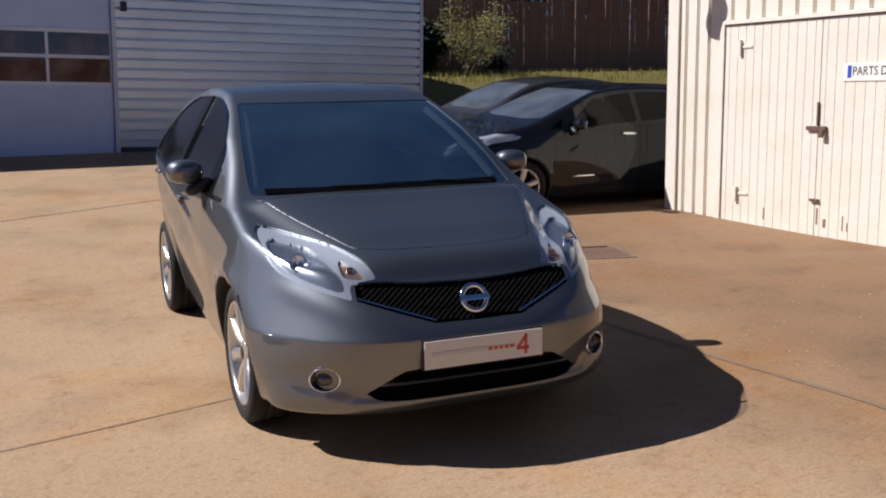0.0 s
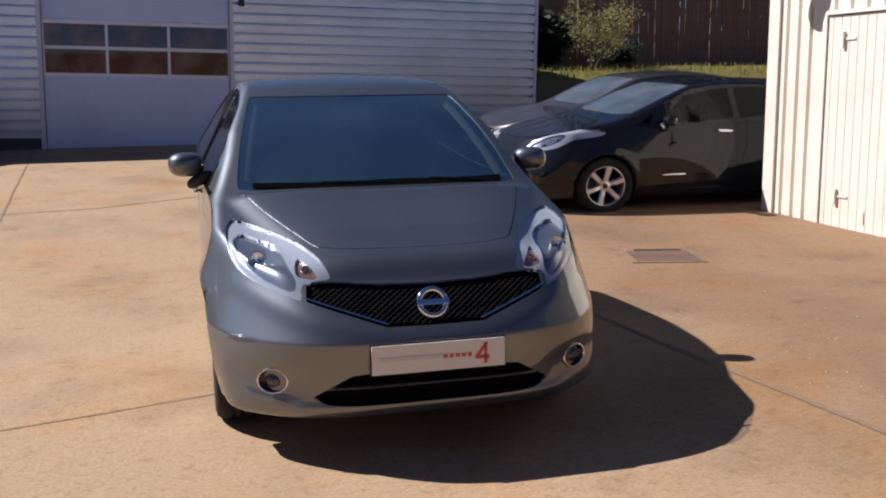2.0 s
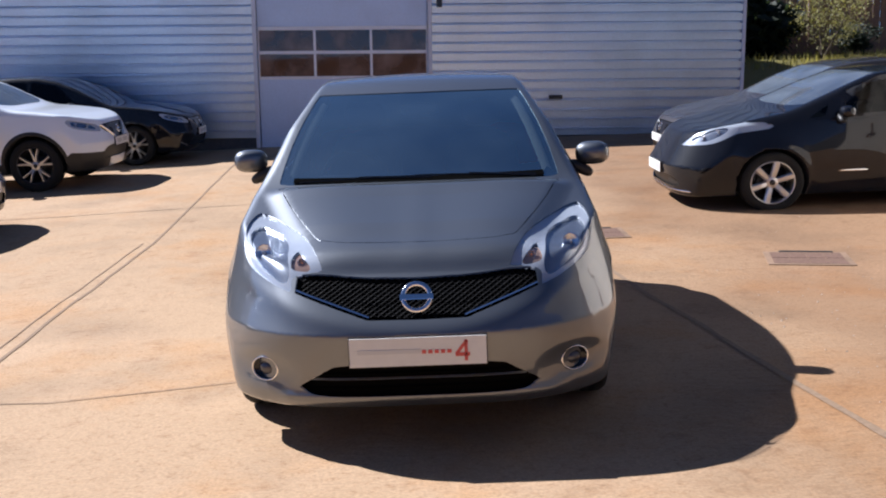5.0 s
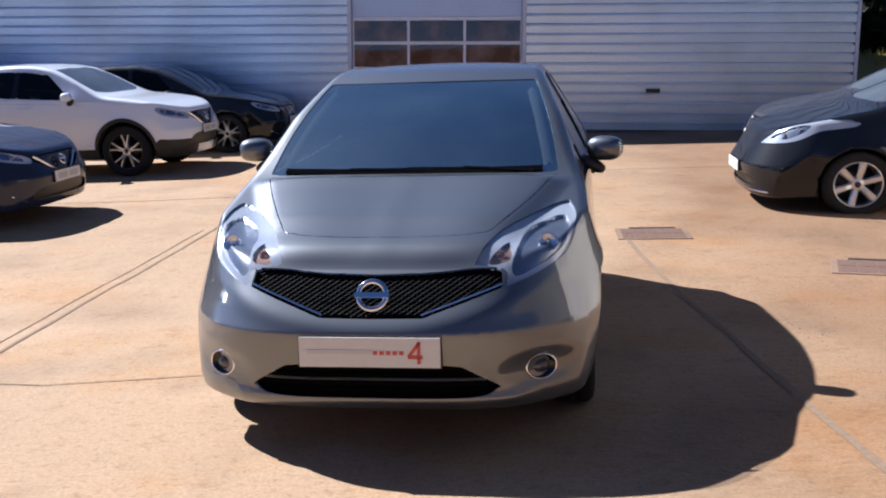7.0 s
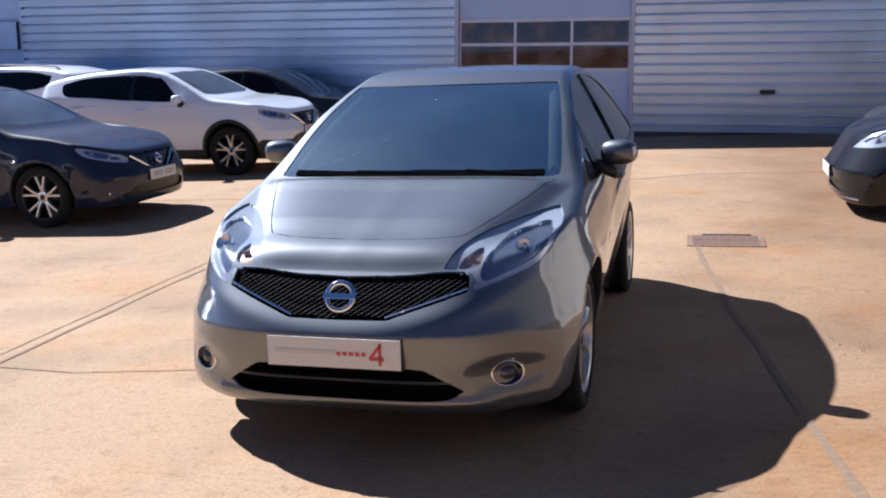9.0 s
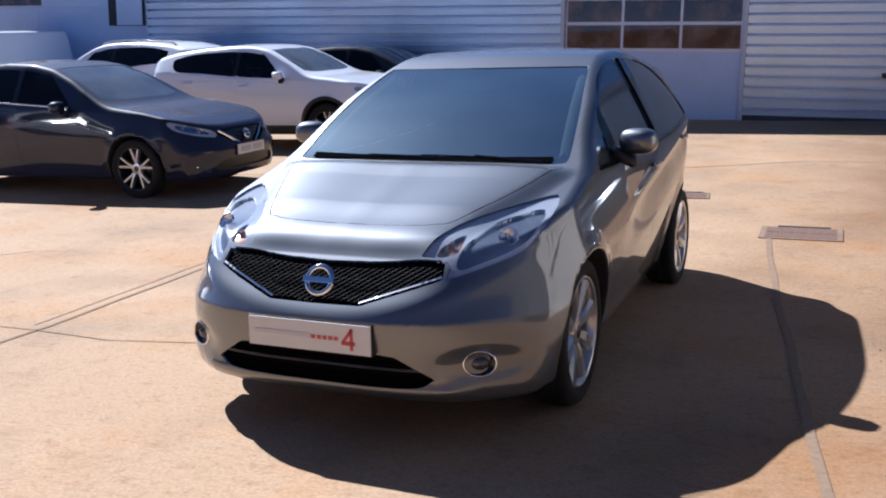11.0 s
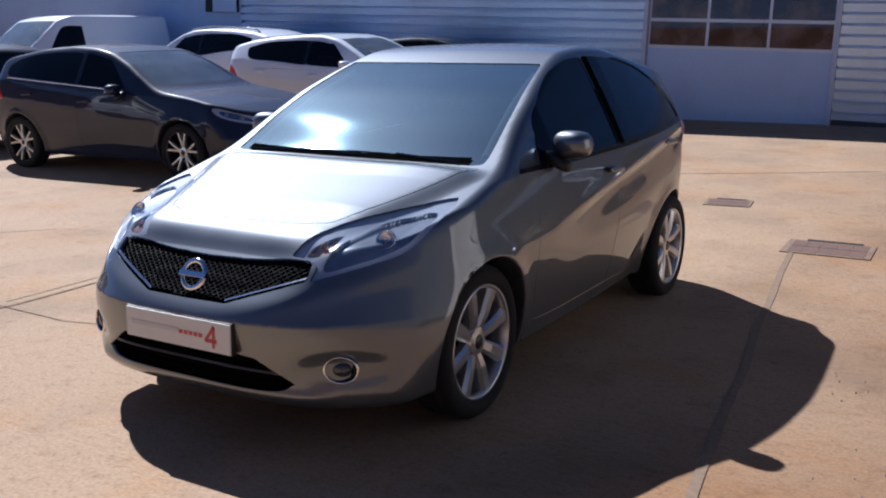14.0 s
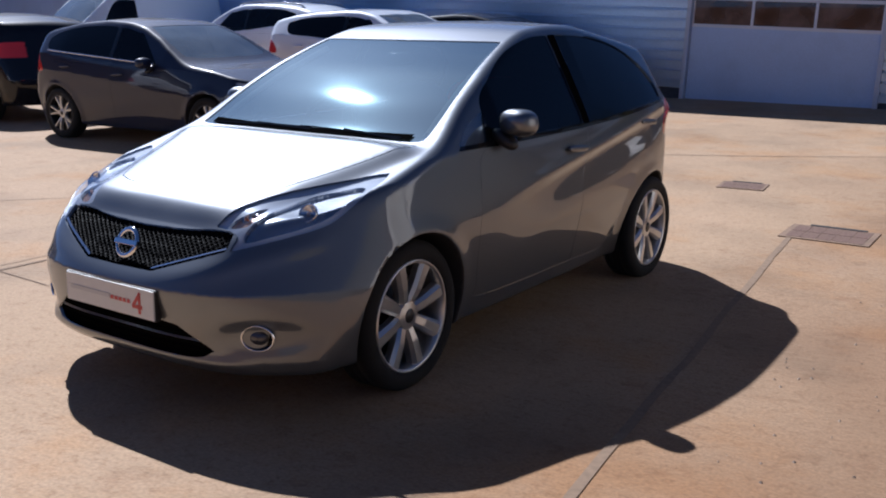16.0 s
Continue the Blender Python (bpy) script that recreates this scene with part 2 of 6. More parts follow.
def slab_tones(m):
    """The slabs east of the long joint were poured in a browner, darker mix."""
    nt = m.node_tree
    b = nt.nodes["Principled BSDF"]
    src = b.inputs["Base Color"].links[0].from_socket
    tc = nt.nodes.new("ShaderNodeTexCoord")
    sep = nt.nodes.new("ShaderNodeSeparateXYZ")
    nt.links.new(tc.outputs["Object"], sep.inputs[0])
    n = nt.nodes.new("ShaderNodeTexNoise")
    n.inputs["Scale"].default_value, n.inputs["Detail"].default_value = 0.45, 7.0
    nt.links.new(tc.outputs["Object"], n.inputs["Vector"])
    add = nt.nodes.new("ShaderNodeMath")
    add.operation = 'MULTIPLY_ADD'
    nt.links.new(n.outputs["Fac"], add.inputs[0])
    add.inputs[1].default_value = 3.2
    nt.links.new(sep.outputs["X"], add.inputs[2])
    r = nt.nodes.new("ShaderNodeMapRange")
    r.inputs["From Min"].default_value, r.inputs["From Max"].default_value = 2.4, 4.0
    nt.links.new(add.outputs[0], r.inputs["Value"])
    mx = nt.nodes.new("ShaderNodeMix")
    mx.data_type, mx.blend_type = 'RGBA', 'MULTIPLY'
    nt.links.new(r.outputs[0], mx.inputs["Factor"])
    nt.links.new(src, mx.inputs["A"])
    mx.inputs["B"].default_value = (0.66, 0.58, 0.52, 1)
    last = mx.outputs["Result"]
    for scale, lo, hi, tone in ((0.8, 0.50, 0.66, (1.0, 0.86, 0.68)), (0.33, 0.52, 0.70, (1.12, 1.12, 1.16)), (5.5, 0.56, 0.72, (0.78, 0.72, 0.66)), (2.1, 0.58, 0.70, (0.86, 0.80, 0.76)), (24.0, 0.52, 0.66, (0.82, 0.77, 0.72)), (38.0, 0.62, 0.70, (1.22, 1.20, 1.18)), (170.0, 0.60, 0.72, (0.62, 0.58, 0.55))):
        n = nt.nodes.new("ShaderNodeTexNoise")
        n.inputs["Scale"].default_value, n.inputs["Detail"].default_value, n.inputs["Roughness"].default_value = scale, 9.0, 0.65
        nt.links.new(tc.outputs["Object"], n.inputs["Vector"])
        r = nt.nodes.new("ShaderNodeMapRange")
        r.inputs["From Min"].default_value, r.inputs["From Max"].default_value = lo, hi
        nt.links.new(n.outputs["Fac"], r.inputs["Value"])
        t = nt.nodes.new("ShaderNodeMix")
        t.data_type, t.blend_type = 'RGBA', 'MULTIPLY'
        nt.links.new(r.outputs[0], t.inputs["Factor"])
        nt.links.new(last, t.inputs["A"])
        t.inputs["B"].default_value = (*tone, 1)
        last = t.outputs["Result"]
    nt.links.new(last, b.inputs["Base Color"])
    # tamped, slightly drawn-out ridges left by the screed
    mp = nt.nodes.new("ShaderNodeMapping")
    mp.inputs["Rotation"].default_value = (0, 0, 0.5)
    mp.inputs["Scale"].default_value = (1.0, 2.4, 1.0)
    nt.links.new(tc.outputs["Object"], mp.inputs[0])
    n = nt.nodes.new("ShaderNodeTexNoise")
    n.inputs["Scale"].default_value, n.inputs["Detail"].default_value, n.inputs["Roughness"].default_value = 11.0, 6.0, 0.6
    nt.links.new(mp.outputs[0], n.inputs["Vector"])
    bp = nt.nodes.new("ShaderNodeBump")
    bp.inputs["Strength"].default_value, bp.inputs["Distance"].default_value = 0.7, 0.010
    nt.links.new(n.outputs["Fac"], bp.inputs["Height"])
    old = b.inputs["Normal"].links[0].from_node
    nt.links.new(bp.outputs[0], old.inputs["Normal"])


slab_tones(M["concrete"])


# ---- mesh helpers ----
def obj(name, verts, faces, mat, parent=None, label="", normals=None, smooth=False):
    me = bpy.data.meshes.new(name)
    me.from_pydata([tuple(v) for v in verts], [], [tuple(int(i) for i in f) for f in faces])
    if mat is not None:
        me.materials.append(mat)
    if smooth or normals is not None:
        me.shade_smooth()
    if normals is not None:
        me.normals_split_custom_set_from_vertices([tuple(n) for n in normals])
    ob = new(name, me)
    if parent is not None:
        ob.parent = parent
    if label:
        ob["label"] = label
    return ob


def part(name, bm, mat, parent=None, label="", smooth=False):
    bmesh.ops.recalc_face_normals(bm, faces=bm.faces)
    me = bpy.data.meshes.new(name)
    bm.to_mesh(me)
    bm.free()
    if mat is not None:
        me.materials.append(mat)
    if smooth:
        me.shade_smooth()
    ob = new(name, me)
    if parent is not None:
        ob.parent = parent
    if label:
        ob["label"] = label
    return ob


def box_into(bm, x0, x1, y0, y1, z0, z1, bevel=0.0, m=None):
    made = bmesh.ops.create_cube(bm, size=1.0, matrix=Matrix.Translation(((x0 + x1) / 2, (y0 + y1) / 2, (z0 + z1) / 2)) @ Matrix.Diagonal((x1 - x0, y1 - y0, z1 - z0, 1)))
    vs = made["verts"]
    if bevel:
        es = list({e for v in vs for e in v.link_edges})
        r = bmesh.ops.bevel(bm, geom=es, offset=bevel, segments=2, affect='EDGES', profile=0.7)
        vs = list({v for f in r["faces"] for v in f.verts} | {v for v in vs if v.is_valid})
        vs = [v for v in vs if v.is_valid]
    if m is not None:
        bmesh.ops.transform(bm, matrix=m, verts=vs)
    return vs


def lathe_into(bm, profile, segments=48, m=None):
    """Turns (radius, along) about the x axis."""
    rings = []
    for r, a in profile:
        rings.append([bm.verts.new((a, r * math.cos(t), r * math.sin(t))) for t in (2 * math.pi * i / segments for i in range(segments))])
    for p, q in zip(rings, rings[1:]):
        for i in range(segments):
            j = (i + 1) % segments
            bm.faces.new((p[i], p[j], q[j], q[i]))
    if m is not None:
        bmesh.ops.transform(bm, matrix=m, verts=[v for ring in rings for v in ring])
    return rings


def blob(bm, m, power=2.6, rings=12, segs=20):
    """A rounded box between a cube and a ball, in the space of m."""
    def sp(v):
        return math.copysign(abs(v) ** (2 / power), v)
    grid = []
    for i in range(rings + 1):
        a = -math.pi / 2 + math.pi * i / rings
        grid.append([bm.verts.new(m @ Vector((sp(math.cos(a)) * sp(math.cos(b)), sp(math.cos(a)) * sp(math.sin(b)), sp(math.sin(a))))) for b in (2 * math.pi * j / segs for j in range(segs))])
    for p, q in zip(grid, grid[1:]):
        for j in range(segs):
            k = (j + 1) % segs
            bm.faces.new((p[j], p[k], q[k], q[j]))
    bmesh.ops.remove_doubles(bm, verts=bm.verts, dist=0.0004)


def spline(points, closed=True, n=10):
    """Catmull-Rom through the points; a point given as (a, b, 1) keeps a sharp corner."""
    pts = [(p[0], p[1]) for p in points]
    sharp = [len(p) > 2 or p[0] == -0.1 for p in points]
    out = []
    k = len(pts)
    for i in range(k if closed else k - 1):
        p1, p2 = np.array(pts[i]), np.array(pts[(i + 1) % k])
        p0 = np.array(pts[i - 1]) if (closed or i > 0) else p1
        p3 = np.array(pts[(i + 2) % k]) if (closed or i + 2 < k) else p2
        m1 = (p2 - p1) if sharp[i] else (p2 - p0) / 2
        m2 = (p2 - p1) if sharp[(i + 1) % k] else (p3 - p1) / 2
        for s in np.arange(n) / n:
            out.append((2 * s**3 - 3 * s**2 + 1) * p1 + (s**3 - 2 * s**2 + s) * m1 + (-2 * s**3 + 3 * s**2) * p2 + (s**3 - s**2) * m2)
    if not closed:
        out.append(np.array(pts[-1]))
    return np.array(out)


def signed(poly, pts):
    """Signed distance to a closed outline, negative inside."""
    a, b = poly, np.roll(poly, -1, axis=0)
    best = np.full(len(pts), 1e9)
    inside = np.zeros(len(pts), bool)
    x, y = pts[:, 0], pts[:, 1]
    for (ax, ay), (bx, by) in zip(a, b):
        dx, dy = bx - ax, by - ay
        t = np.clip(((x - ax) * dx + (y - ay) * dy) / (dx * dx + dy * dy + 1e-12), 0, 1)
        best = np.minimum(best, (x - ax - t * dx) ** 2 + (y - ay - t * dy) ** 2)
        cross = (ay > y) != (by > y)
        inside ^= cross & (x < (bx - ax) * (y - ay) / (by - ay + 1e-12) + ax)
    return np.sqrt(best) * np.where(inside, -1, 1)


# ---- car bodies: a smooth solid, meshed and cut into panels ----
def smax(a, b, k):
    h = np.clip(0.5 + 0.5 * (a - b) / k, 0, 1)
    return b * (1 - h) + a * h + k * h * (1 - h)


def curve_table(points, soft=0.05):
    """Smoothed height over y, and its slope."""
    ys = np.arange(points[0][0] - 0.5, points[-1][0] + 0.5, 0.01)
    z = np.interp(ys, [p[0] for p in points], [p[1] for p in points])
    r = int(soft * 300)
    g = np.exp(-0.5 * (np.arange(-r, r + 1) * 0.01 / soft) ** 2)
    z = np.convolve(np.pad(z, r, mode="edge"), g / g.sum(), mode="valid")
    return ys, z, np.gradient(z, 0.01)


def car_field(P):
    ys, zt, st = curve_table(P["top"], P.get("soft", 0.05))
    by, bz, _ = curve_table(P["belt"], 0.1)
    cy, cz, _ = curve_table(P["crease"], 0.1)
    wy, ww, _ = curve_table(P["width"], 0.12)
    R = P["arch"]
    nose, tail = P["nose"], P["tail"]

    def F(x, y, z):
        ax = np.abs(x)
        q = ax / 0.7
        ye = y - P["screen_bow"] * q * q * np.exp(-((y - P["screen_mid"]) / 0.6) ** 2)
        slope = np.interp(ye, ys, st)
        crown = P["crown"] + (P["roof_crown"] - P["crown"]) * np.clip((y - 0.9) / 1.1, 0, 1)
        top = (z - (np.interp(ye, ys, zt) - crown * q * q)) / np.sqrt(1 + slope * slope)
        zb, zc = np.interp(y, by, bz), np.interp(y, cy, cz)
        w = np.interp(y, wy, ww)
        low = np.clip(zc - z, 0, 1)
        high = np.clip(z - zc, 0, 1)
        above = np.clip(z - zb, 0, 1)
        w = w - P["under"] * low ** 1.5 - (P["over"] + P.get("over_front", 0.0) * np.clip((0.7 - y) / 0.8, 0, 1)) * high ** 1.3 - (P["tumble"] + P["tail_tumble"] * np.clip(y - 1.6, 0, 2)) * above - 0.05 * above * above
        for ay in (0.0, P["base"]):
            r = np.hypot(y - ay, z - P["hub"])
            w = w + P["flare"] * np.exp(-((r - R) / 0.06) ** 2) * np.clip((P["hub"] + R + 0.2 - z) / 0.1, 0, 1)
        side = ax - w
        zr = z - P["nose_z"]
        front = (nose + P["nose_lean"] * np.clip(zr, 0, 2) + P["chin"] * np.clip(-zr - 0.02, 0, 1) ** 1.3
                 + (P["bow"] + P["bow_rise"] * np.clip(zr, -0.25, 1)) * ax ** P["bow_pow"]) - y
        zt2 = z - P["tail_z"]
        rear = y - (tail - P["tail_lean"] * np.clip(zt2, 0, 2) - 0.2 * np.clip(-zt2 - 0.05, 0, 1) - P["tail_bow"] * ax ** 3)
        f = smax(top, side, P.get("edge", 0.07))
        f = smax(f, front * P["nose_hard"], P["nose_edge"])
        f = smax(f, rear * 0.9, P.get("tail_edge", 0.08))
        f = smax(f, P["sill"] - z, 0.03)
        for extra in P.get("dents", ()):
            f = extra(f, ax, y, z)
        for ay in (0.0, P["base"]):
            r = np.hypot(y - ay, z - P["hub"])
            f = smax(f, np.minimum(R - r, ax - 0.5), 0.008)
        return f
    return F


def grad(F, p, e=0.002):
    g = np.empty_like(p)
    for i in range(3):
        d = np.zeros(3)
        d[i] = e
        a, b = p + d, p - d
        g[:, i] = F(a[:, 0], a[:, 1], a[:, 2]) - F(b[:, 0], b[:, 1], b[:, 2])
    return g / (2 * e)


def settle_on(F, p, limit, times=4):
    for _ in range(times):
        g = grad(F, p)
        step = (F(p[:, 0], p[:, 1], p[:, 2]) / np.maximum((g * g).sum(1), 0.05))[:, None] * g
        n = np.linalg.norm(step, axis=1, keepdims=True)
        p = p - step * np.minimum(1, limit / np.maximum(n, 1e-9))
    return p


def skin(F, lo, hi, h):
    """Quads of the solid's surface, on a grid of step h."""
    axes = [np.arange(a, b + h, h) for a, b in zip(lo, hi)]
    X, Y, Z = np.meshgrid(*axes, indexing="ij", sparse=True)
    V = F(X, Y, Z)
    s = V < 0
    n = [len(a) - 1 for a in axes]
    cnt = np.zeros(n)
    acc = np.zeros((*n, 3))
    corner = {}
    for i in (0, 1):
        for j in (0, 1):
            for k in (0, 1):
                corner[i, j, k] = V[i:i + n[0], j:j + n[1], k:k + n[2]]
    keys = list(corner)
    for a in keys:
        for ax in range(3):
            if a[ax] == 0:
                b = tuple(1 if q == ax else a[q] for q in range(3))
                va, vb = corner[a], corner[b]
                hit = (va < 0) != (vb < 0)
                t = np.where(hit, va / np.where(hit, va - vb, 1), 0)
                cnt += hit
                for q in range(3):
                    acc[..., q] += np.where(hit, a[q] + (t if q == ax else 0), 0)
    act = cnt > 0
    index = np.full(n, -1)
    index[act] = np.arange(act.sum())
    ids = np.argwhere(act)
    pts = (acc[act] / cnt[act][:, None] + ids) * h + np.array(lo)
    quads = []
    for ax in range(3):
        u, v = [q for q in range(3) if q != ax]
        sl = [slice(1, -1)] * 3
        sl[ax] = slice(0, n[ax])
        sl2 = list(sl)
        sl2[ax] = slice(1, n[ax] + 1)
        cross = s[tuple(sl)] != s[tuple(sl2)]
        flip = s[tuple(sl)]
        w = np.argwhere(cross)
        fl = flip[cross]
        for q in (u, v):
            w[:, q] += 1
        def at(du, dv):
            c = w.copy()
            c[:, u] -= du
            c[:, v] -= dv
            return index[c[:, 0], c[:, 1], c[:, 2]]
        quad = np.stack([at(0, 0), at(1, 0), at(1, 1), at(0, 1)], 1)
        if ax == 1:
            fl = ~fl
        quad[~fl] = quad[~fl][:, ::-1]
        quads.append(quad)
    quads = np.concatenate(quads)
    return settle_on(F, pts, h * 0.5), quads


def cut(V, T, L, pick, sd, label, of=None):
    """Splits the picked triangles along sd = 0; those inside take the label."""
    sd = np.where(np.abs(sd) < 0.0012, 0.0, sd)
    t = sd[T]
    pick = pick & (np.isin(L, of) if of is not None else True)
    inside = pick & (t.max(1) <= 0) & (t.min(1) < 0)
    L = L.copy()
    L[inside] = label
    mixed = np.where(pick & (t.max(1) > 0) & (t.min(1) < 0))[0]
    if not len(mixed):
        return V, T, L
    V = list(map(tuple, V))
    newT, newL, memo = [], [], {}
    def mid(a, b):
        key = (min(a, b), max(a, b))
        if key not in memo:
            r = sd[a] / (sd[a] - sd[b])
            memo[key] = len(V)
            V.append(tuple(V[a][q] + r * (V[b][q] - V[a][q]) for q in range(3)))
        return memo[key]
    for f in mixed:
        tri = [int(i) for i in T[f]]
        ring = []
        for i in range(3):
            a, b = tri[i], tri[(i + 1) % 3]
            ring.append((a, sd[a]))
            if sd[a] * sd[b] < 0:
                ring.append((mid(a, b), 0.0))
        for keep, lab in ((lambda d: d <= 0, label), (lambda d: d >= 0, L[f])):
            poly = [i for i, d in ring if keep(d)]
            for i in range(1, len(poly) - 1):
                newT.append((poly[0], poly[i], poly[i + 1]))
                newL.append(lab)
    stay = np.ones(len(T), bool)
    stay[mixed] = False
    return np.array(V), np.concatenate([T[stay], np.array(newT)]), np.concatenate([L[stay], np.array(newL)])


def sheet(name, V, N, T, mat, parent, label="", gap=0.0, lip=0.0, inset=0.0):
    """One panel out of the cut skin: its edge drawn back by the gap and turned in by the lip."""
    used, inv = np.unique(T, return_inverse=True)
    v, n, t = V[used].copy(), N[used], inv.reshape(T.shape)
    edges = {}
    for tri in t:
        for i in range(3):
            a, b = int(tri[i]), int(tri[(i + 1) % 3])
            edges[a, b] = 1
    rim = [(a, b) for a, b in edges if (b, a) not in edges]
    v -= n * inset
    if gap and rim:
        push, cnt = np.zeros_like(v), np.zeros(len(v))
        for a, b in rim:
            d = np.cross(n[a], v[b] - v[a])
            d /= np.linalg.norm(d) + 1e-9
            push[a] += d
            push[b] += d
            cnt[[a, b]] += 1
        on = cnt > 0
        push[on] /= np.linalg.norm(push[on], axis=1, keepdims=True) + 1e-9
        v[on] += push[on] * gap
    verts, faces, norms = list(v), list(t), list(n)
    if lip and rim:
        low = {}
        for a, b in rim:
            for q in (a, b):
                if q not in low:
                    low[q] = len(verts)
                    verts.append(v[q] - n[q] * lip)
                    norms.append(n[q])
        faces += [(b, a, low[a]) for a, b in rim] + [(b, low[a], low[b]) for a, b in rim]
    return obj(name, verts, faces, mat, parent, label, normals=norms)


# ---- ground ----
def ground_z(x, y):
    """The yard is level round the car and rises towards the building, less so at its far end."""
    t = min(max((y - 1.6) / 2.4, 0), 1)
    rise = 0.044 * (y - 2.8 if y > 4 else 1.2 * t * t)
    lean = 0.012 * min(x + 3, 0) * min(max((y - 3) / 4, 0), 1) if x > -20 else 0.012 * -17 * min(max((y - 3) / 4, 0), 1)
    return min(rise, 0.044 * 11) + lean


def on_ground(x, y, turn, lift=0.0):
    e = 0.5
    n = Vector((ground_z(x - e, y) - ground_z(x + e, y), ground_z(x, y - e) - ground_z(x, y + e), 2 * e)).normalized()
    f = Vector((math.cos(radians(turn)), math.sin(radians(turn)), 0))
    f = (f - n * f.dot(n)).normalized()
    s = n.cross(f)
    m = Matrix((f, s, n)).transposed().to_4x4()
    return Matrix.Translation((x, y, ground_z(x, y) + lift)) @ m


gx = sorted(set(np.round(np.concatenate([np.arange(-24, 24.1, 0.75), [-400, -150, -60, -35, 35, 60, 150, 400]]), 3)))
gy = sorted(set(np.round(np.concatenate([np.arange(-12, 24.1, 0.5), [-400, -150, -60, -25, 35, 60, 150, 400]]), 3)))
obj("ground", [(x, y, ground_z(x, y)) for x in gx for y in gy],
    [(i * len(gy) + j, (i + 1) * len(gy) + j, (i + 1) * len(gy) + j + 1, i * len(gy) + j + 1) for i in range(len(gx) - 1) for j in range(len(gy) - 1)],
    M["concrete"], smooth=True)
tagged(bpy.data.objects["ground"], "sunlit sandy concrete yard with stains and cracks", "ground", kind="structure")

# joints, cracks and covers in the yard
def ribbon(name, pts, half, label, mat, ragged=0.3, lift=0.004):
    """A slim raised-edge filler strip along a line on the ground."""
    vs, fs = [], []
    dense = []
    for (x0, y0), (x1, y1) in zip(pts, pts[1:]):
        k = max(2, int(math.hypot(x1 - x0, y1 - y0) / 0.12))
        dense += [(x0 + (x1 - x0) * i / k, y0 + (y1 - y0) * i / k) for i in range(k)]
    dense.append(pts[-1])
    for i, (x, y) in enumerate(dense):
        x2, y2 = dense[min(i + 1, len(dense) - 1)]
        x1, y1 = dense[max(i - 1, 0)]
        d = math.hypot(x2 - x1, y2 - y1)
        nx, ny = -(y2 - y1) / d, (x2 - x1) / d
        off = 0.02 * noise.noise((x * 1.3, y * 1.3, 7.0))
        for q, e in ((-1, noise.noise((x * 9, y * 9, 1.0))), (1, noise.noise((x * 9, y * 9, 4.0)))):
            w = q * half * (1 + ragged * e) + off
            px, py = x + nx * w, y + ny * w
            vs.append((px, py, ground_z(px, py) + lift))
        if i:
            b = 2 * i
            fs.append((b - 2, b - 1, b + 1, b))
    ob = obj(name, vs, fs, mat)
    return tagged(ob, label, "joint", kind="structure")


JOINT = "dark filled expansion joint between the concrete slabs"
CRACK = "thin irregular crack across the concrete yard"
ribbon("joint", [(1.98, -9.0), (1.84, -1.1), (1.74, -0.2), (1.66, 0.45), (1.50, 1.9), (1.42, 2.6), (1.29, 4.0)], 0.020, JOINT, M["joint"])
ribbon("joint", [(-2.15, -9.0), (-2.32, 0.2), (-2.50, 2.4), (-2.52, 4.6), (-2.75, 8.0), (-3.1, 13.2)], 0.012, JOINT, M["joint"])
ribbon("joint", [(-2.42, 0.2), (-2.60, 2.4), (-2.62, 4.6)], 0.005, JOINT, M["joint"])
ribbon("joint", [(-11.0, 0.35), (-6.0, 0.0), (-2.32, 0.12), (-1.8, 0.08), (-1.1, 0.25), (-0.75, 0.34), (-0.3, 0.36)], 0.005, CRACK, M["joint"], ragged=0.9)
ribbon("joint", [(-9.0, 6.3), (-4.0, 6.4), (-1.75, 6.75), (-0.1, 7.55), (1.4, 8.4), (4.0, 8.6)], 0.010, JOINT, M["joint"], ragged=0.5)
ribbon("joint", [(-4.2, 2.0), (-4.6, 1.4), (-5.6, 1.2)], 0.006, CRACK, M["joint"], ragged=0.8)


def flat_cover(name, x, y, wx, wy, turn, label, cells, mat):
    """An iron drain cover in its concrete surround."""
    hold = tagged(new(name), label, "drain cover", group="drain covers in the yard", kind="structure")
    hold.matrix_world = on_ground(x, y, turn, 0.002)
    bm = bmesh.new()
    box_into(bm, -wx / 2, wx / 2, -wy / 2, wy / 2, -0.03, 0.006, 0.004)
    part("surround", bm, mat, hold)
    nx, ny = cells
    for i in range(nx):
        for j in range(ny):
            bm = bmesh.new()
            a, b = wx * 0.86 / nx, wy * 0.86 / ny
            cx, cy = (i - (nx - 1) / 2) * a, (j - (ny - 1) / 2) * b
            box_into(bm, cx - a * 0.485, cx + a * 0.485, cy - b * 0.48, cy + b * 0.48, 0.0, 0.008, 0.002)
            part("panel", bm, M["rust"], hold)
    bm = bmesh.new()
    box_into(bm, -wx * 0.3, wx * 0.35, wy * 0.46, wy * 0.56, -0.01, 0.010, 0.003)
    part("lifting_slot", bm, M["black_mark"], hold)
    return hold


flat_cover("drain_cover", 1.52, 4.22, 0.62, 0.46, 0, "worn rusty drain cover set in the concrete", (5, 2), M["patch"])
flat_cover("drain_cover", 0.41, 5.79, 0.42, 0.34, 6, "small rusty drain cover set in the concrete", (3, 2), M["patch"])
flat_cover("drain_cover", 2.95, 2.87, 0.62, 0.50, -14, "dusty drain cover sunk in a stained patch", (4, 2), M["patch"])

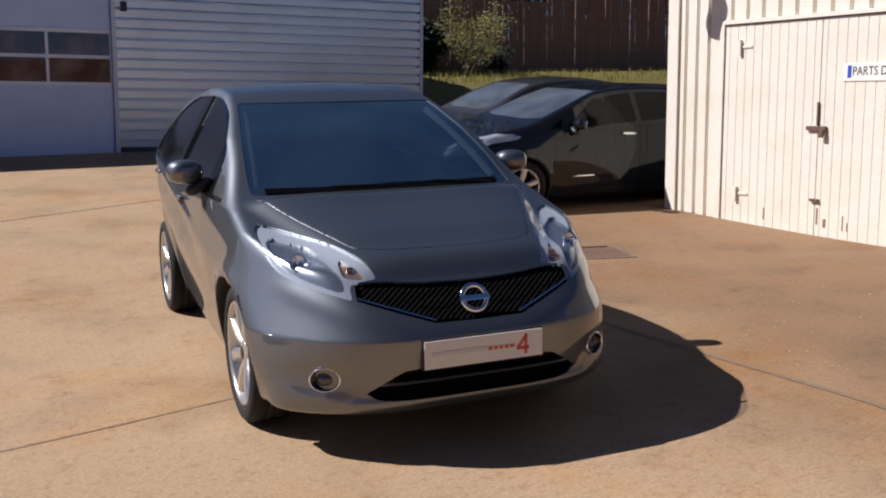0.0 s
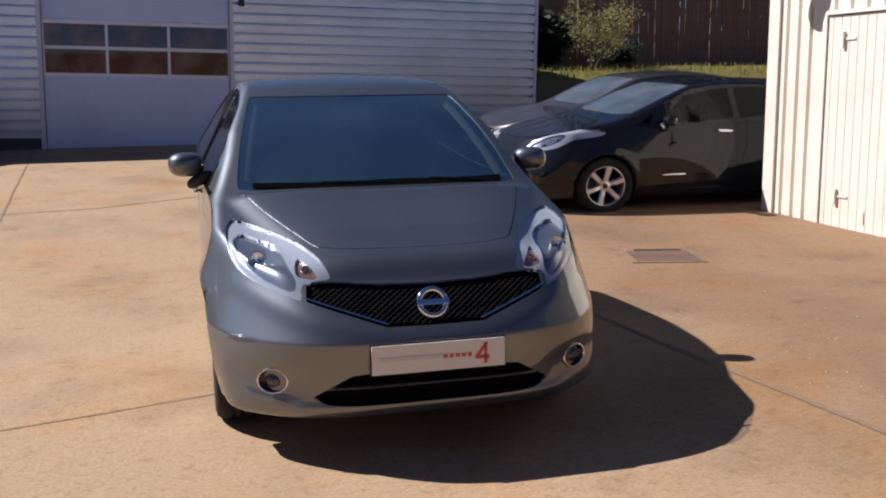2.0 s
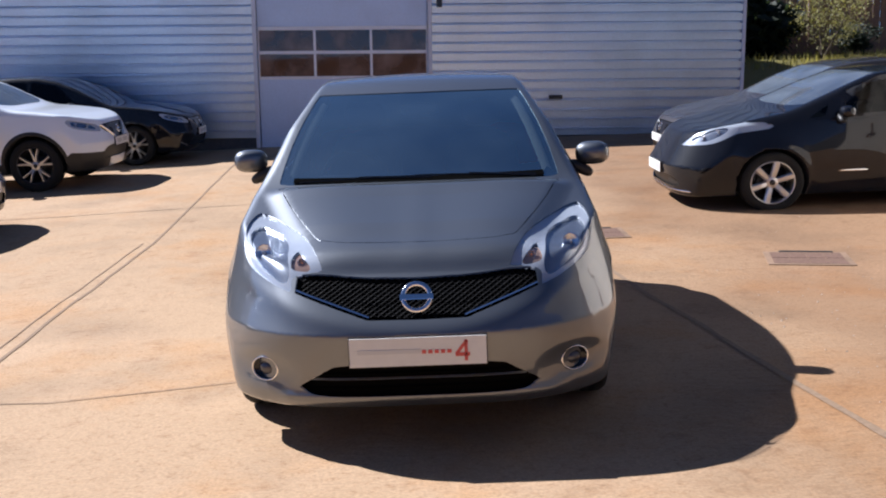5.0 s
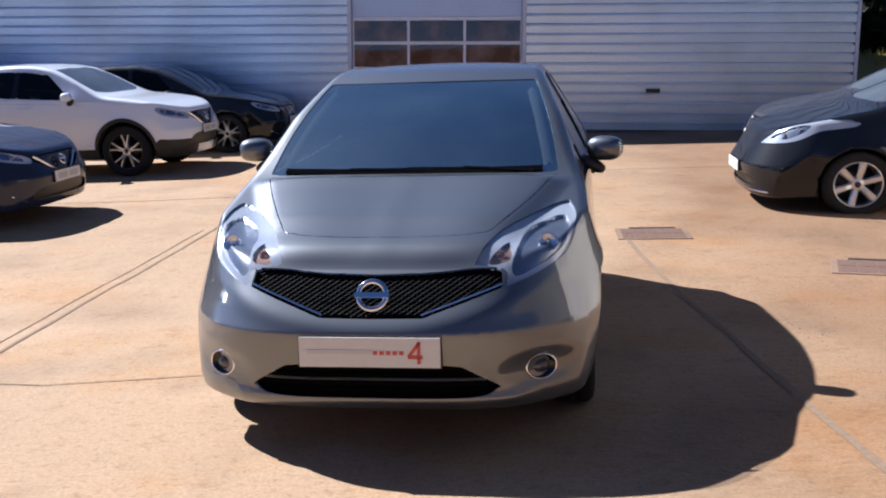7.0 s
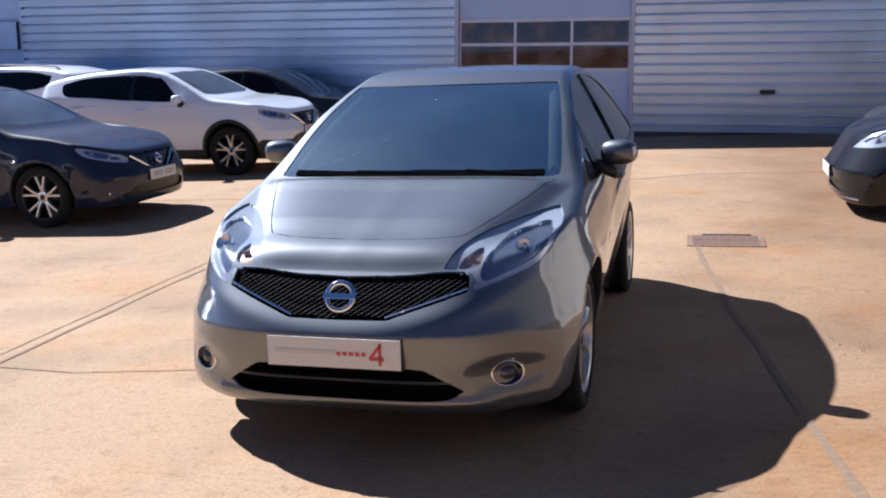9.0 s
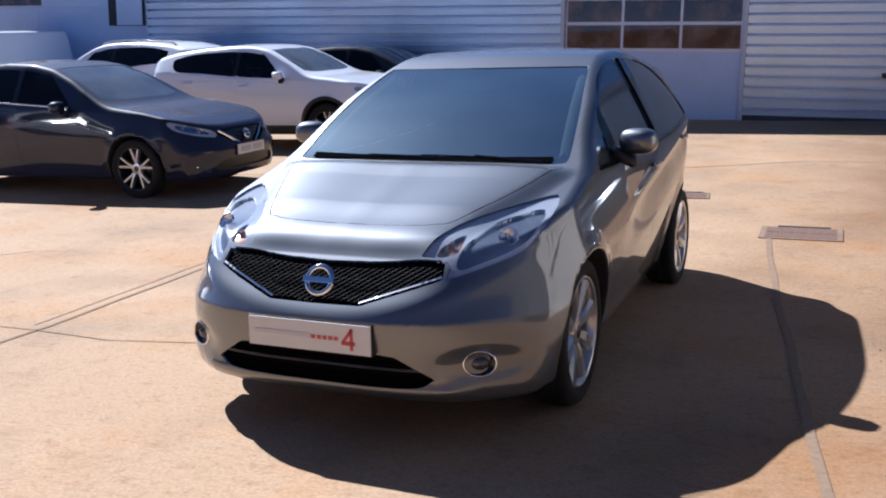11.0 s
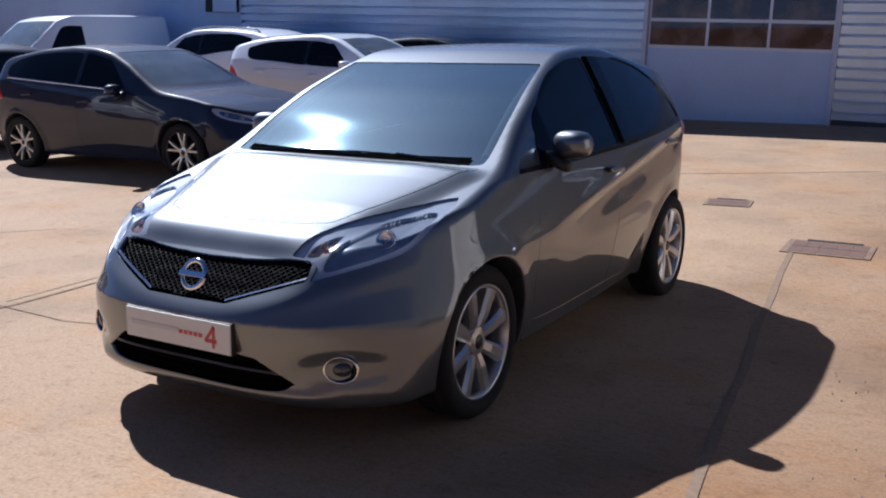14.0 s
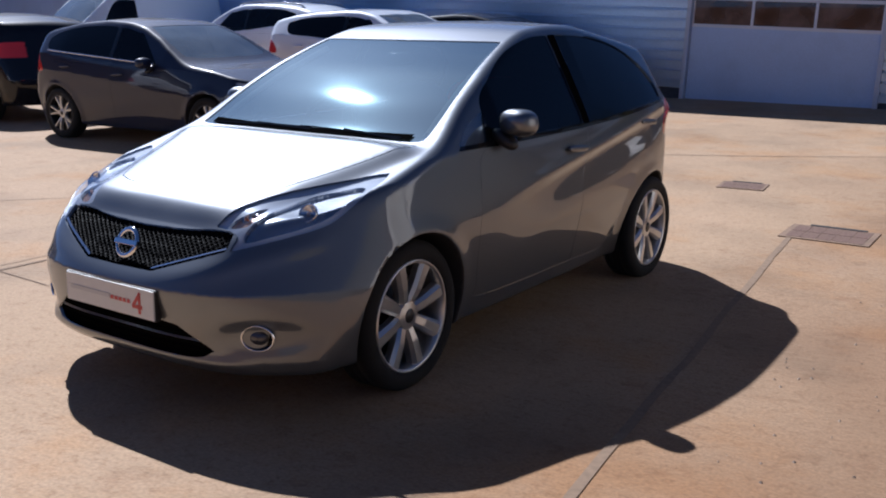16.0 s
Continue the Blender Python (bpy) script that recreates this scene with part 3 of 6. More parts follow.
# loose grit on the browner slab
rnd = random.Random(12)
grit = ([], [])
for i in range(220):
    x, y = 1.95 + abs(rnd.gauss(0, 1.2)), rnd.gauss(0.6, 1.6)
    r, a = rnd.uniform(0.003, 0.009), rnd.uniform(0, 6.28)
    z, b = ground_z(x, y) - 0.001, len(grit[0])
    for k in range(4):
        t = a + k * math.pi / 2
        grit[0].append((x + math.cos(t) * r * rnd.uniform(0.8, 1.3), y + math.sin(t) * r * rnd.uniform(0.8, 1.3), z))
    grit[0].append((x, y, z + r * 1.1))
    grit[1].extend([(b, b + 1, b + 4), (b + 1, b + 2, b + 4), (b + 2, b + 3, b + 4), (b + 3, b, b + 4)])
tagged(obj("grit", grit[0], grit[1], M["grit"]), "pale loose grit scattered on the concrete", "grit", kind="stuff")

# ---- building ----
WALL_Y = 13.3
LEAN_Y = radians(1.6)
building = tagged(new("workshop_building"), "grey-blue profiled steel workshop in shade with a sectional door", "building")
building.matrix_world = Matrix.Translation((0, WALL_Y, 0)) @ Matrix.Rotation(LEAN_Y, 4, 'Y')
DOOR_L, DOOR_R, EAVES, FOOT, CORNER = -2.93, 0.12, 4.1, 0.56, 5.84
CLAD_L = -12.05


def cladding(name, x0, x1, z0, z1, parent):
    """Horizontally profiled sheet: broad bands with a narrow recessed groove."""
    pitch = 0.168
    prof = []
    z = z0
    while z < z1 - 0.08:
        prof += [(z, -0.004), (z + pitch * 0.45, -0.012), (z + pitch * 0.73, -0.020), (z + pitch * 0.745, 0.11), (z + pitch * 0.98, 0.11)]
        z += pitch
    prof.append((z1, 0.0))
    n = len(prof)
    vs = [(x, y, z) for x in (x0, x1) for z, y in prof]
    fs = [(i, i + n, i + n + 1, i + 1) for i in range(n - 1)]
    b = len(vs)
    vs += [(x0, 0.19, z0), (x0, 0.19, z1), (x1, 0.19, z0), (x1, 0.19, z1)]
    fs += [tuple(range(n)) + (b + 1, b), tuple(range(2 * n - 1, n - 1, -1)) + (b + 2, b + 3), (n - 1, 2 * n - 1, b + 3, b + 1), (b, b + 2, n, 0), (b, b + 1, b + 3, b + 2)]
    return obj(name, vs, fs, M["cladding"], parent)


def slab(name, x0, x1, y0, y1, z0, z1, mat, parent, label="", bevel=0.004):
    bm = bmesh.new()
    box_into(bm, x0, x1, y0, y1, z0, z1, bevel)
    return part(name, bm, mat, parent, label)


TRIM = 0.075
cladding("cladding", DOOR_R + TRIM, CORNER - 0.06, FOOT, EAVES, building)
cladding("cladding", CLAD_L, DOOR_L - TRIM, FOOT, EAVES, building)
cladding("cladding", DOOR_L - TRIM, DOOR_R + TRIM, 3.75, EAVES, building)
for x0, x1 in ((-30, DOOR_L - TRIM), (DOOR_R + TRIM, CORNER)):
    slab("plinth", x0, x1, 0.02, 0.16, -0.6, FOOT - 0.003, M["plinth"], building)
slab("corner_trim", CORNER - 0.058, CORNER, -0.03, 0.10, FOOT - 0.1, EAVES, M["frame_steel"], building, "pale folded steel corner trim")
slab("side_wall", CORNER - 0.12, CORNER - 0.01, 0.125, 12.0, -0.6, EAVES, M["cladding"], building)
slab("side_wall", -30.0, -29.9, 0.165, 12.0, -0.6, EAVES, M["cladding"], building)
slab("back_wall", -29.85, CORNER - 0.15, 11.9, 12.0, -0.6, EAVES, M["cladding"], building)
slab("roof", -30.1, CORNER + 0.05, -0.12, 12.1, EAVES + 0.004, EAVES + 0.16, M["frame_steel"], building)
slab("floor_slab", -29.85, CORNER - 0.15, 0.2, 11.85, 0.2, 0.3, M["plinth"], building)


def sectional_door(x0, x1, parent):
    """Overhead door of steel sections with two rows of glazing in alloy bars."""
    door = new("sectional_door")
    door.parent = parent
    for z0, z1 in ((0.30, 1.60),):
        slab("door_section", x0 + 0.01, x1 - 0.01, 0.055, 0.10, z0, z1, M["door_steel"], door)
    zs = [(1.655, 2.045), (2.105, 2.465)]
    for z0, z1 in ((1.60, 1.652), (2.048, 2.102), (2.468, 2.53)):
        slab("glazing_bar", x0 + 0.01, x1 - 0.01, 0.05, 0.10, z0, z1, M["pale_frame"], door, bevel=0.003)
    w = (x1 - x0 - 0.02) / 3
    for k in range(4):
        c = x0 + 0.01 + w * k
        for z0, z1 in zs:
            slab("glazing_post", max(c - 0.022, x0 + 0.01), min(c + 0.022, x1 - 0.01), 0.052, 0.098, z0 - 0.003, z1 + 0.003, M["pale_frame"], door, bevel=0.003)
    for k in range(3):
        for z0, z1 in zs:
            slab("window_pane", x0 + 0.03 + w * k, x0 - 0.01 + w * (k + 1), 0.072, 0.078, z0, z1, M["shop_glass"], door, bevel=0)
    tops = ((2.535, 3.10), (3.105, 3.75))
    for z0, z1 in tops:
        slab("door_section", x0 + 0.01, x1 - 0.01, 0.055, 0.10, z0, z1, M["door_steel"], door)
    for a, b in ((x0 - TRIM, x0), (x1, x1 + TRIM)):
        slab("door_jamb", a + 0.002, b - 0.002, -0.035, 0.10, 0.25, 3.75, M["frame_steel"], door)
    slab("door_seal", x0 + 0.01, x1 - 0.01, 0.05, 0.10, 0.2, 0.297, M["plastic"], door)
    return door


sectional_door(DOOR_L, DOOR_R, building)
# smooth panelled stretch with high windows beyond the cladding
for k in range(6):
    slab("wall_panel", CLAD_L - 3 * k - 2.996, CLAD_L - 3 * k - 0.004, 0.01, 0.16, FOOT, 2.46, M["door_steel"], building)
slab("window_head", -30.0, CLAD_L - 0.004, 0.01, 0.16, 3.4, EAVES, M["door_steel"], building)
for x0, x1 in ((-30.0, -20.10), (-17.62, -17.38), (-14.92, CLAD_L - 0.004)):
    slab("window_pier", x0, x1, 0.012, 0.158, 2.464, 3.396, M["door_steel"], building)
for x0, x1 in ((-20.10, -17.62), (-17.38, -14.92)):
    frame_hold = new("window")
    frame_hold.parent = building
    slab("window_pane", x0 + 0.05, x1 - 0.05, 0.075, 0.083, 2.52, 3.35, M["shop_glass"], frame_hold, bevel=0)
    for a, b, c, d in ((x0 + 0.003, x0 + 0.05, 2.466, 3.394), (x1 - 0.05, x1 - 0.003, 2.466, 3.394), (x0 + 0.052, x1 - 0.052, 2.466, 2.52), (x0 + 0.052, x1 - 0.052, 3.35, 3.394)):
        slab("window_frame", a, b, 0.04, 0.12, c, d, M["frame_steel"], frame_hold, bevel=0.003)
for x, z, w, hgt in ((0.33, 2.92, 0.10, 0.16), (2.42, 1.245, 0.24, 0.07)):
    box = tagged(new("wall_box"), "small dark box fixed to the workshop wall", "wall box")
    box.matrix_world = building.matrix_world @ Matrix.Translation((x, -0.03, z))
    slab("casing", -w / 2, w / 2, -0.05, 0.03, -hgt / 2, hgt / 2, M["plastic"], box, bevel=0.008)
    slab("lid", -w / 2 + 0.01, w / 2 - 0.01, -0.062, -0.048, -hgt / 2 + 0.01, hgt / 2 - 0.01, M["dark_trim"], box, bevel=0.004)
box = tagged(new("wall_cabinet"), "grey-blue steel cabinet on the workshop wall, shade painted down one edge", "cabinet")
box.matrix_world = building.matrix_world @ Matrix.Translation((-12.56, -0.03, 2.35))
# black casing left bare on the left stands in for the shade beside
slab("casing", -0.45, 0.45, -0.05, 0.03, -0.28, 0.28, M["plastic"], box, bevel=0.008)
slab("cabinet_door", -0.22, 0.445, -0.068, -0.048, -0.275, 0.275, M["door_steel"], box, bevel=0.004)

# ---- white parts shed ----
shed = tagged(new("parts_shed"), "white ribbed steel store with wide double doors", "shed")
shed.matrix_world = Matrix.Translation((5.14, 4.70, -0.02)) @ Matrix.Rotation(radians(-84), 4, 'Z')


def ribbed(name, x0, x1, z0, z1, pitch, groove, depth, mat, parent, y=0.0, first=None):
    """Upright profiled sheet: flat pans with narrow dark-sided grooves."""
    xs = [(x0, 0.0)]
    x = x0 + (first if first is not None else pitch / 2)
    while x < x1 - groove:
        xs += [(x, 0.0), (x + groove * 0.18, depth), (x + groove * 0.82, depth), (x + groove, 0.0)]
        x += pitch
    xs.append((x1, 0.0))
    n = len(xs)
    vs = [(a, y + d, z) for z in (z0, z1) for a, d in xs] + [(x0, y + 0.1, z0), (x1, y + 0.1, z0), (x0, y + 0.1, z1), (x1, y + 0.1, z1)]
    fs = [(i, i + 1, i + n + 1, i + n) for i in range(n - 1)]
    b = 2 * n
    fs += [tuple(range(n, 2 * n)) + (b + 3, b + 2), tuple(range(n - 1, -1, -1)) + (b, b + 1), (b, b + 2, n)[::-1] + (0,), (b + 1, n - 1, 2 * n - 1, b + 3), (b, b + 1, b + 3, b + 2)]
    return obj(name, vs, fs, mat, parent)


SHED_DOOR0, SHED_DOOR1, SHED_TOP, SHED_END = 0.82, 3.24, 2.07, 3.46
slab("corner_post", 0.0, 0.155, -0.03, 0.12, 0.02, 3.0, M["shed_white"], shed)
ribbed("ribbed_wall", 0.157, SHED_DOOR0 - 0.07, 0.02, 3.0, 0.165, 0.05, 0.05, M["shed_white"], shed, first=0.07)
slab("door_post", SHED_DOOR0 - 0.068, SHED_DOOR0 - 0.012, -0.02, 0.12, 0.02, SHED_TOP + 0.05, M["shed_white"], shed)
ribbed("ribbed_wall", SHED_DOOR0 - 0.068, SHED_DOOR1 + 0.07, SHED_TOP + 0.055, 3.0, 0.20, 0.05, 0.05, M["shed_white"], shed, first=0.12)
slab("door_head", SHED_DOOR0 - 0.01, SHED_DOOR1 + 0.01, -0.025, 0.12, SHED_TOP + 0.012, SHED_TOP + 0.052, M["shed_white"], shed)
slab("door_post", SHED_DOOR1 + 0.012, SHED_DOOR1 + 0.068, -0.02, 0.12, 0.02, SHED_TOP + 0.05, M["shed_white"], shed)
slab("corner_post", SHED_DOOR1 + 0.07, SHED_END, -0.03, 0.12, 0.02, 3.0, M["shed_white"], shed)
slab("side_wall", 0.004, 0.10, 0.13, 2.6, 0.0, 3.0, M["shed_white"], shed)
slab("side_wall", SHED_END - 0.1, SHED_END, 0.13, 2.6, 0.0, 3.0, M["shed_white"], shed)
slab("back_wall", 0.11, SHED_END - 0.11, 2.5, 2.6, 0.0, 3.0, M["shed_white"], shed)
slab("roof", -0.03, SHED_END + 0.03, -0.06, 2.63, 3.004, 3.08, M["shed_white"], shed)
mid_x = (SHED_DOOR0 + SHED_DOOR1) / 2 - 0.03
for a, b, hinge in ((SHED_DOOR0, mid_x - 0.006, SHED_DOOR0 + 0.2), (mid_x + 0.006, SHED_DOOR1, SHED_DOOR1 - 0.2)):
    leaf = new("shed_door")
    leaf.parent = shed
    ribbed("door_sheet", a, b, 0.02, SHED_TOP, 0.105, 0.010, 0.0045, M["shed_white"], leaf, y=0.0)
    for z in (1.85, 0.36):
        slab("hinge", hinge - 0.012, hinge + 0.02, -0.035, 0.002, z - 0.08, z + 0.07, M["shed_white"], leaf, bevel=0.006)
        slab("hinge_strap", hinge + 0.02, hinge + 0.15, -0.012, 0.001, z - 0.012, z + 0.012, M["shed_white"], leaf)
hasp = new("hasp")
hasp.parent = shed
slab("bolt", mid_x - 0.12, mid_x + 0.10, -0.03, -0.004, 1.035, 1.075, M["rust"], hasp, "rusty sliding bolt", bevel=0.006)
slab("padlock", mid_x + 0.04, mid_x + 0.09, -0.055, -0.031, 0.97, 1.045, M["rust"], hasp, bevel=0.008)
slab("drop_rod", mid_x - 0.010, mid_x + 0.008, -0.022, -0.002, 1.08, 1.30, M["rust"], hasp)
slab("foot_bolt", mid_x - 0.05, mid_x + 0.05, -0.03, -0.002, 0.36, 0.385, M["rust"], hasp, bevel=0.006)
for i, (x, z0, z1, w) in enumerate(((mid_x + 0.02, 0.14, 0.30, 0.018), (mid_x + 0.10, 0.12, 0.20, 0.03), (mid_x - 0.62, 0.12, 0.24, 0.012), (mid_x + 0.31, 0.11, 0.25, 0.012), (mid_x + 0.36, 0.11, 0.19, 0.01))):
    slab("rust_stain", x, x + w, -0.003, 0.0005, z0, z1, M["rust_stain"], shed, bevel=0)
sign = tagged(new("parts_sign"), "small white sign with a blue mark and dark lettering", "sign")
sign.matrix_world = shed.matrix_world @ Matrix.Translation((2.29, -0.006, 1.575))
slab("board", -0.04, 1.10, -0.0025, 0.004, -0.085, 0.075, M["sign_white"], sign, bevel=0.001)
slab("blue_mark", 0.005, 0.045, -0.005, -0.002, -0.055, 0.055, M["blue_mark"], sign, bevel=0.001)
text = bpy.data.curves.new("lettering", 'FONT')
text.body, text.size, text.extrude, text.align_y = "PARTS DE", 0.112, 0.001, 'CENTER'
text.space_character = 1.0
text.materials.append(M["ink"])
letters = new("lettering", text)
letters.parent = sign
letters.matrix_local = Matrix.Translation((0.055, -0.004, 0.0)) @ Matrix.Rotation(math.pi / 2, 4, 'X') @ Matrix.Diagonal((0.82, 1, 1, 1))
# unseen floodlight on an arm, added above the door post to shadow the sheets
shadow_caster = tagged(new("floodlight"), "assumed grey floodlight on an arm, added to shadow the shed door", "floodlight")
shadow_caster.matrix_world = Matrix.Translation((4.84, 4.23, 2.56))
bm = bmesh.new()
blob(bm, Matrix.Rotation(0.25, 4, 'X') @ Matrix.Diagonal((0.06, 0.10, 0.20, 1)), 4.0)
part("lamp_body", bm, M["frame_steel"], shadow_caster, smooth=True)
bm = bmesh.new()
box_into(bm, 0.0, 0.36, -0.02, 0.02, 0.16, 0.20, 0.004)
part("arm", bm, M["frame_steel"], shadow_caster)


# ---- wheels and car parts ----
def wheel(parent, x, y, z, r, side, spokes=7, style="alloy", width=0.2, rim_mat="alloy", rim_ratio=0.70, name="wheel"):
    """Tyre and rim; side is +1 or -1, the way the face looks along x."""
    hub = new(name)
    hub.parent = parent
    hub.matrix_local = Matrix.Translation((x, y, z)) @ (Matrix.Identity(4) if side > 0 else Matrix.Rotation(math.pi, 4, 'Z')) @ Matrix.Rotation(0.3 + y, 4, 'X')
    rr = r * rim_ratio
    bm = bmesh.new()
    w = width / 2
    lathe_into(bm, [(rr, -w * 0.9), (r * 0.8, -w), (r * 0.95, -w * 0.93), (r, -w * 0.7), (r, -w * 0.25), (r - 0.006, -w * 0.22), (r - 0.006, -w * 0.16), (r, -w * 0.13),
                    (r, w * 0.13), (r - 0.006, w * 0.16), (r - 0.006, w * 0.22), (r, w * 0.25), (r, w * 0.7), (r * 0.95, w * 0.93), (r * 0.87, w), (r * 0.8, w * 0.985), (rr * 1.02, w * 0.88), (rr, w * 0.8)])
    part("tyre", bm, M["rubber"], hub, smooth=True)
    bm = bmesh.new()
    lathe_into(bm, [(rr * 1.015, w * 0.84), (rr * 1.0, w * 0.93), (rr * 0.965, w * 0.9), (rr * 0.94, w * 0.8), (rr * 0.93, w * 0.3), (rr * 0.9, -w * 0.8), (rr, -w * 0.9)])
    part("rim", bm, M[rim_mat if style != "dark" else "dark_alloy"], hub, smooth=True)
    for i in range(spokes):
        a0 = 2 * math.pi * i / spokes
        bm = bmesh.new()
        for da in ((-0.17, 0.17) if style in ("twin", "dark") else (0.0,)):
            hw0, hw1 = {"twin": (0.020, 0.015), "dark": (0.018, 0.016), "steel": (0.030, 0.036)}.get(style, (0.024, 0.036))
            sec = []
            for rad, hw, dep in ((0.04, hw0, w * 0.62), (rr * 0.5, (hw0 + hw1) * 0.48, w * 0.78), (rr * 0.96, hw1, w * 0.84)):
                a = a0 + da * (0.4 + rad / rr)
                c, s = math.cos(a), math.sin(a)
                for t, d in ((-hw, dep - 0.014), (-hw * 0.55, dep), (hw * 0.55, dep), (hw, dep - 0.014), (hw, dep - 0.045), (-hw, dep - 0.045)):
                    sec.append(bm.verts.new((d, rad * c - t * s, rad * s + t * c)))
            for q in range(2):
                for k in range(6):
                    bm.faces.new((sec[q * 6 + k], sec[q * 6 + (k + 1) % 6], sec[q * 6 + 6 + (k + 1) % 6], sec[q * 6 + 6 + k]))
        part("spoke", bm, M[rim_mat], hub)
    bm = bmesh.new()
    lathe_into(bm, [(0.0001, w * 0.78), (0.024, w * 0.78), (0.030, w * 0.73)], 24)
    part("hub_cap", bm, M["dark_alloy"], hub, smooth=True)
    bm = bmesh.new()
    lathe_into(bm, [(0.030, w * 0.73), (0.058, w * 0.68), (0.066, w * 0.5), (0.068, w * 0.2)], 24)
    for i in range(5):
        a = 2 * math.pi * (i + 0.5) / 5
        lathe_into(bm, [(0.0001, w * 0.66), (0.008, w * 0.66), (0.009, w * 0.5)], 8, Matrix.Translation((0.004, 0.046 * math.cos(a), 0.046 * math.sin(a))))
    part("hub", bm, M[rim_mat], hub, smooth=False)
    bm = bmesh.new()
    lathe_into(bm, [(0.0001, -w * 0.1), (rr * 0.62, -w * 0.1), (rr * 0.62, -w * 0.25), (rr * 0.35, -w * 0.25), (rr * 0.35, -w * 0.6), (rr * 0.92, -w * 0.75)], 32)
    part("brake_disc", bm, M["dark_alloy"], hub, smooth=True)
    return hub


def flat_view(view, v):
    if view == "side":
        return v[:, [1, 2]]
    return np.stack([np.abs(v[:, 0]), v[:, 2 if view == "front" else 1]], 1)


def car_skin(P, h, regions):
    """Meshes the solid and cuts the regions out of it: name, view, outline, test, both sides apart."""
    F = car_field(P)
    V, Q = skin(F, (-1.02, P["nose"] - 0.1, 0.1), (1.02, P["tail"] + 0.1, P["high"] + 0.08), h)
    T = np.concatenate([Q[:, [0, 1, 2]], Q[:, [0, 2, 3]]])
    names = ["body"]
    L = np.zeros(len(T), int)
    R = P["arch"] + 0.006
    arches = [("arch_liner", "side", [(ay + R * math.cos(a), P["hub"] + R * math.sin(a)) for a in np.linspace(0, 2 * math.pi, 24, endpoint=False)], lambda x, y, z: x > 0.45, True) for ay in (0.0, P["base"])]
    for name, view, pts, test, apart in arches + regions:
        poly = spline(pts)
        for sgn in ((1, -1) if apart else (0,)):
            names.append((name, sgn))
            flat = flat_view(view, V)
            lo, hi = poly.min(0) - 0.1, poly.max(0) + 0.1
            near = ((flat > lo) & (flat < hi)).all(1)
            sd = np.ones(len(V))
            sd[near] = signed(poly, flat[near])
            c = V[T].mean(1)
            pick = test(np.abs(c[:, 0]), c[:, 1], c[:, 2])
            if sgn:
                pick &= c[:, 0] * sgn > 0
            V, T, L = cut(V, T, L, pick, sd, len(names) - 1, of=[0])
    V = settle_on(F, V, 0.003, 2)
    N = grad(F, V)
    N /= np.linalg.norm(N, axis=1, keepdims=True) + 1e-9
    return F, V, N, T, L, names


def drop_y(F, x, z, y0=-1.2, y1=0.6):
    """Where the front of the solid lies at x, z."""
    y = np.linspace(y0, y1, 900)
    f = F(np.full_like(y, x), y, np.full_like(y, z))
    hit = np.where(f < 0)[0]
    return float(y[hit[0]]) if len(hit) else y1


def side_x(F, y, z, s=1):
    x = np.linspace(1.1, 0.2, 900)
    f = F(x, np.full_like(x, y), np.full_like(x, z))
    hit = np.where(f < 0)[0]
    return s * float(x[hit[0]]) if len(hit) else s * 0.7


def wing_mirror(car, F, y, z, s, mat, out=0.17, low=None):
    x0 = side_x(F, y - 0.05, z - 0.09)
    hold = new("wing_mirror")
    hold.parent = car
    bm = bmesh.new()
    blob(bm, Matrix.Translation((s * (x0 + out * 0.62), y, z)) @ Matrix.Rotation(-s * 0.25, 4, 'Z') @ Matrix.Diagonal((out * 0.62, 0.07, 0.060, 1)), 2.7)
    part("housing", bm, mat, hold, smooth=True)
    bm = bmesh.new()
    blob(bm, Matrix.Translation((s * (x0 + out * 0.62), y + 0.045, z)) @ Matrix.Rotation(-s * 0.25, 4, 'Z') @ Matrix.Diagonal((out * 0.52, 0.024, 0.046, 1)), 4.0)
    part("mirror_glass", bm, M["chrome"], hold, smooth=True)
    bm = bmesh.new()
    blob(bm, Matrix.Translation((s * (x0 + 0.025), y - 0.01, z - 0.075)) @ Matrix.Rotation(s * 0.5, 4, 'Y') @ Matrix.Diagonal((0.07, 0.04, 0.03, 1)), 2.6)
    part("stalk", bm, low or M["plastic"], hold, smooth=True)
    return hold


def door_handle(car, F, y, z, s, mat):
    x0 = side_x(F, y, z)
    bm = bmesh.new()
    blob(bm, Matrix.Translation((s * (x0 + 0.018), y, z)) @ Matrix.Rotation(-0.05, 4, 'X') @ Matrix.Diagonal((0.013, 0.10, 0.016, 1)), 3.0)
    return part("door_handle", bm, mat, car, smooth=True)


def belt_line(car, F, y0, y1, z0, z1, mat, half=0.009):
    """A slim bright strip under the side windows, on both sides."""
    for s in (1, -1):
        bm = bmesh.new()
        prev = None
        for i in range(25):
            q = i / 24
            y, z = y0 + (y1 - y0) * q, z0 + (z1 - z0) * q
            x = side_x(F, y, z)
            ring = [bm.verts.new((s * (x + a), y, z + b)) for a, b in ((-0.004, -half), (0.005, -half * 0.6), (0.005, half * 0.6), (-0.004, half))]
            if prev:
                for k in range(3):
                    bm.faces.new((prev[k], prev[k + 1], ring[k + 1], ring[k]))
            prev = ring
        part("belt_strip", bm, mat, car, smooth=True)


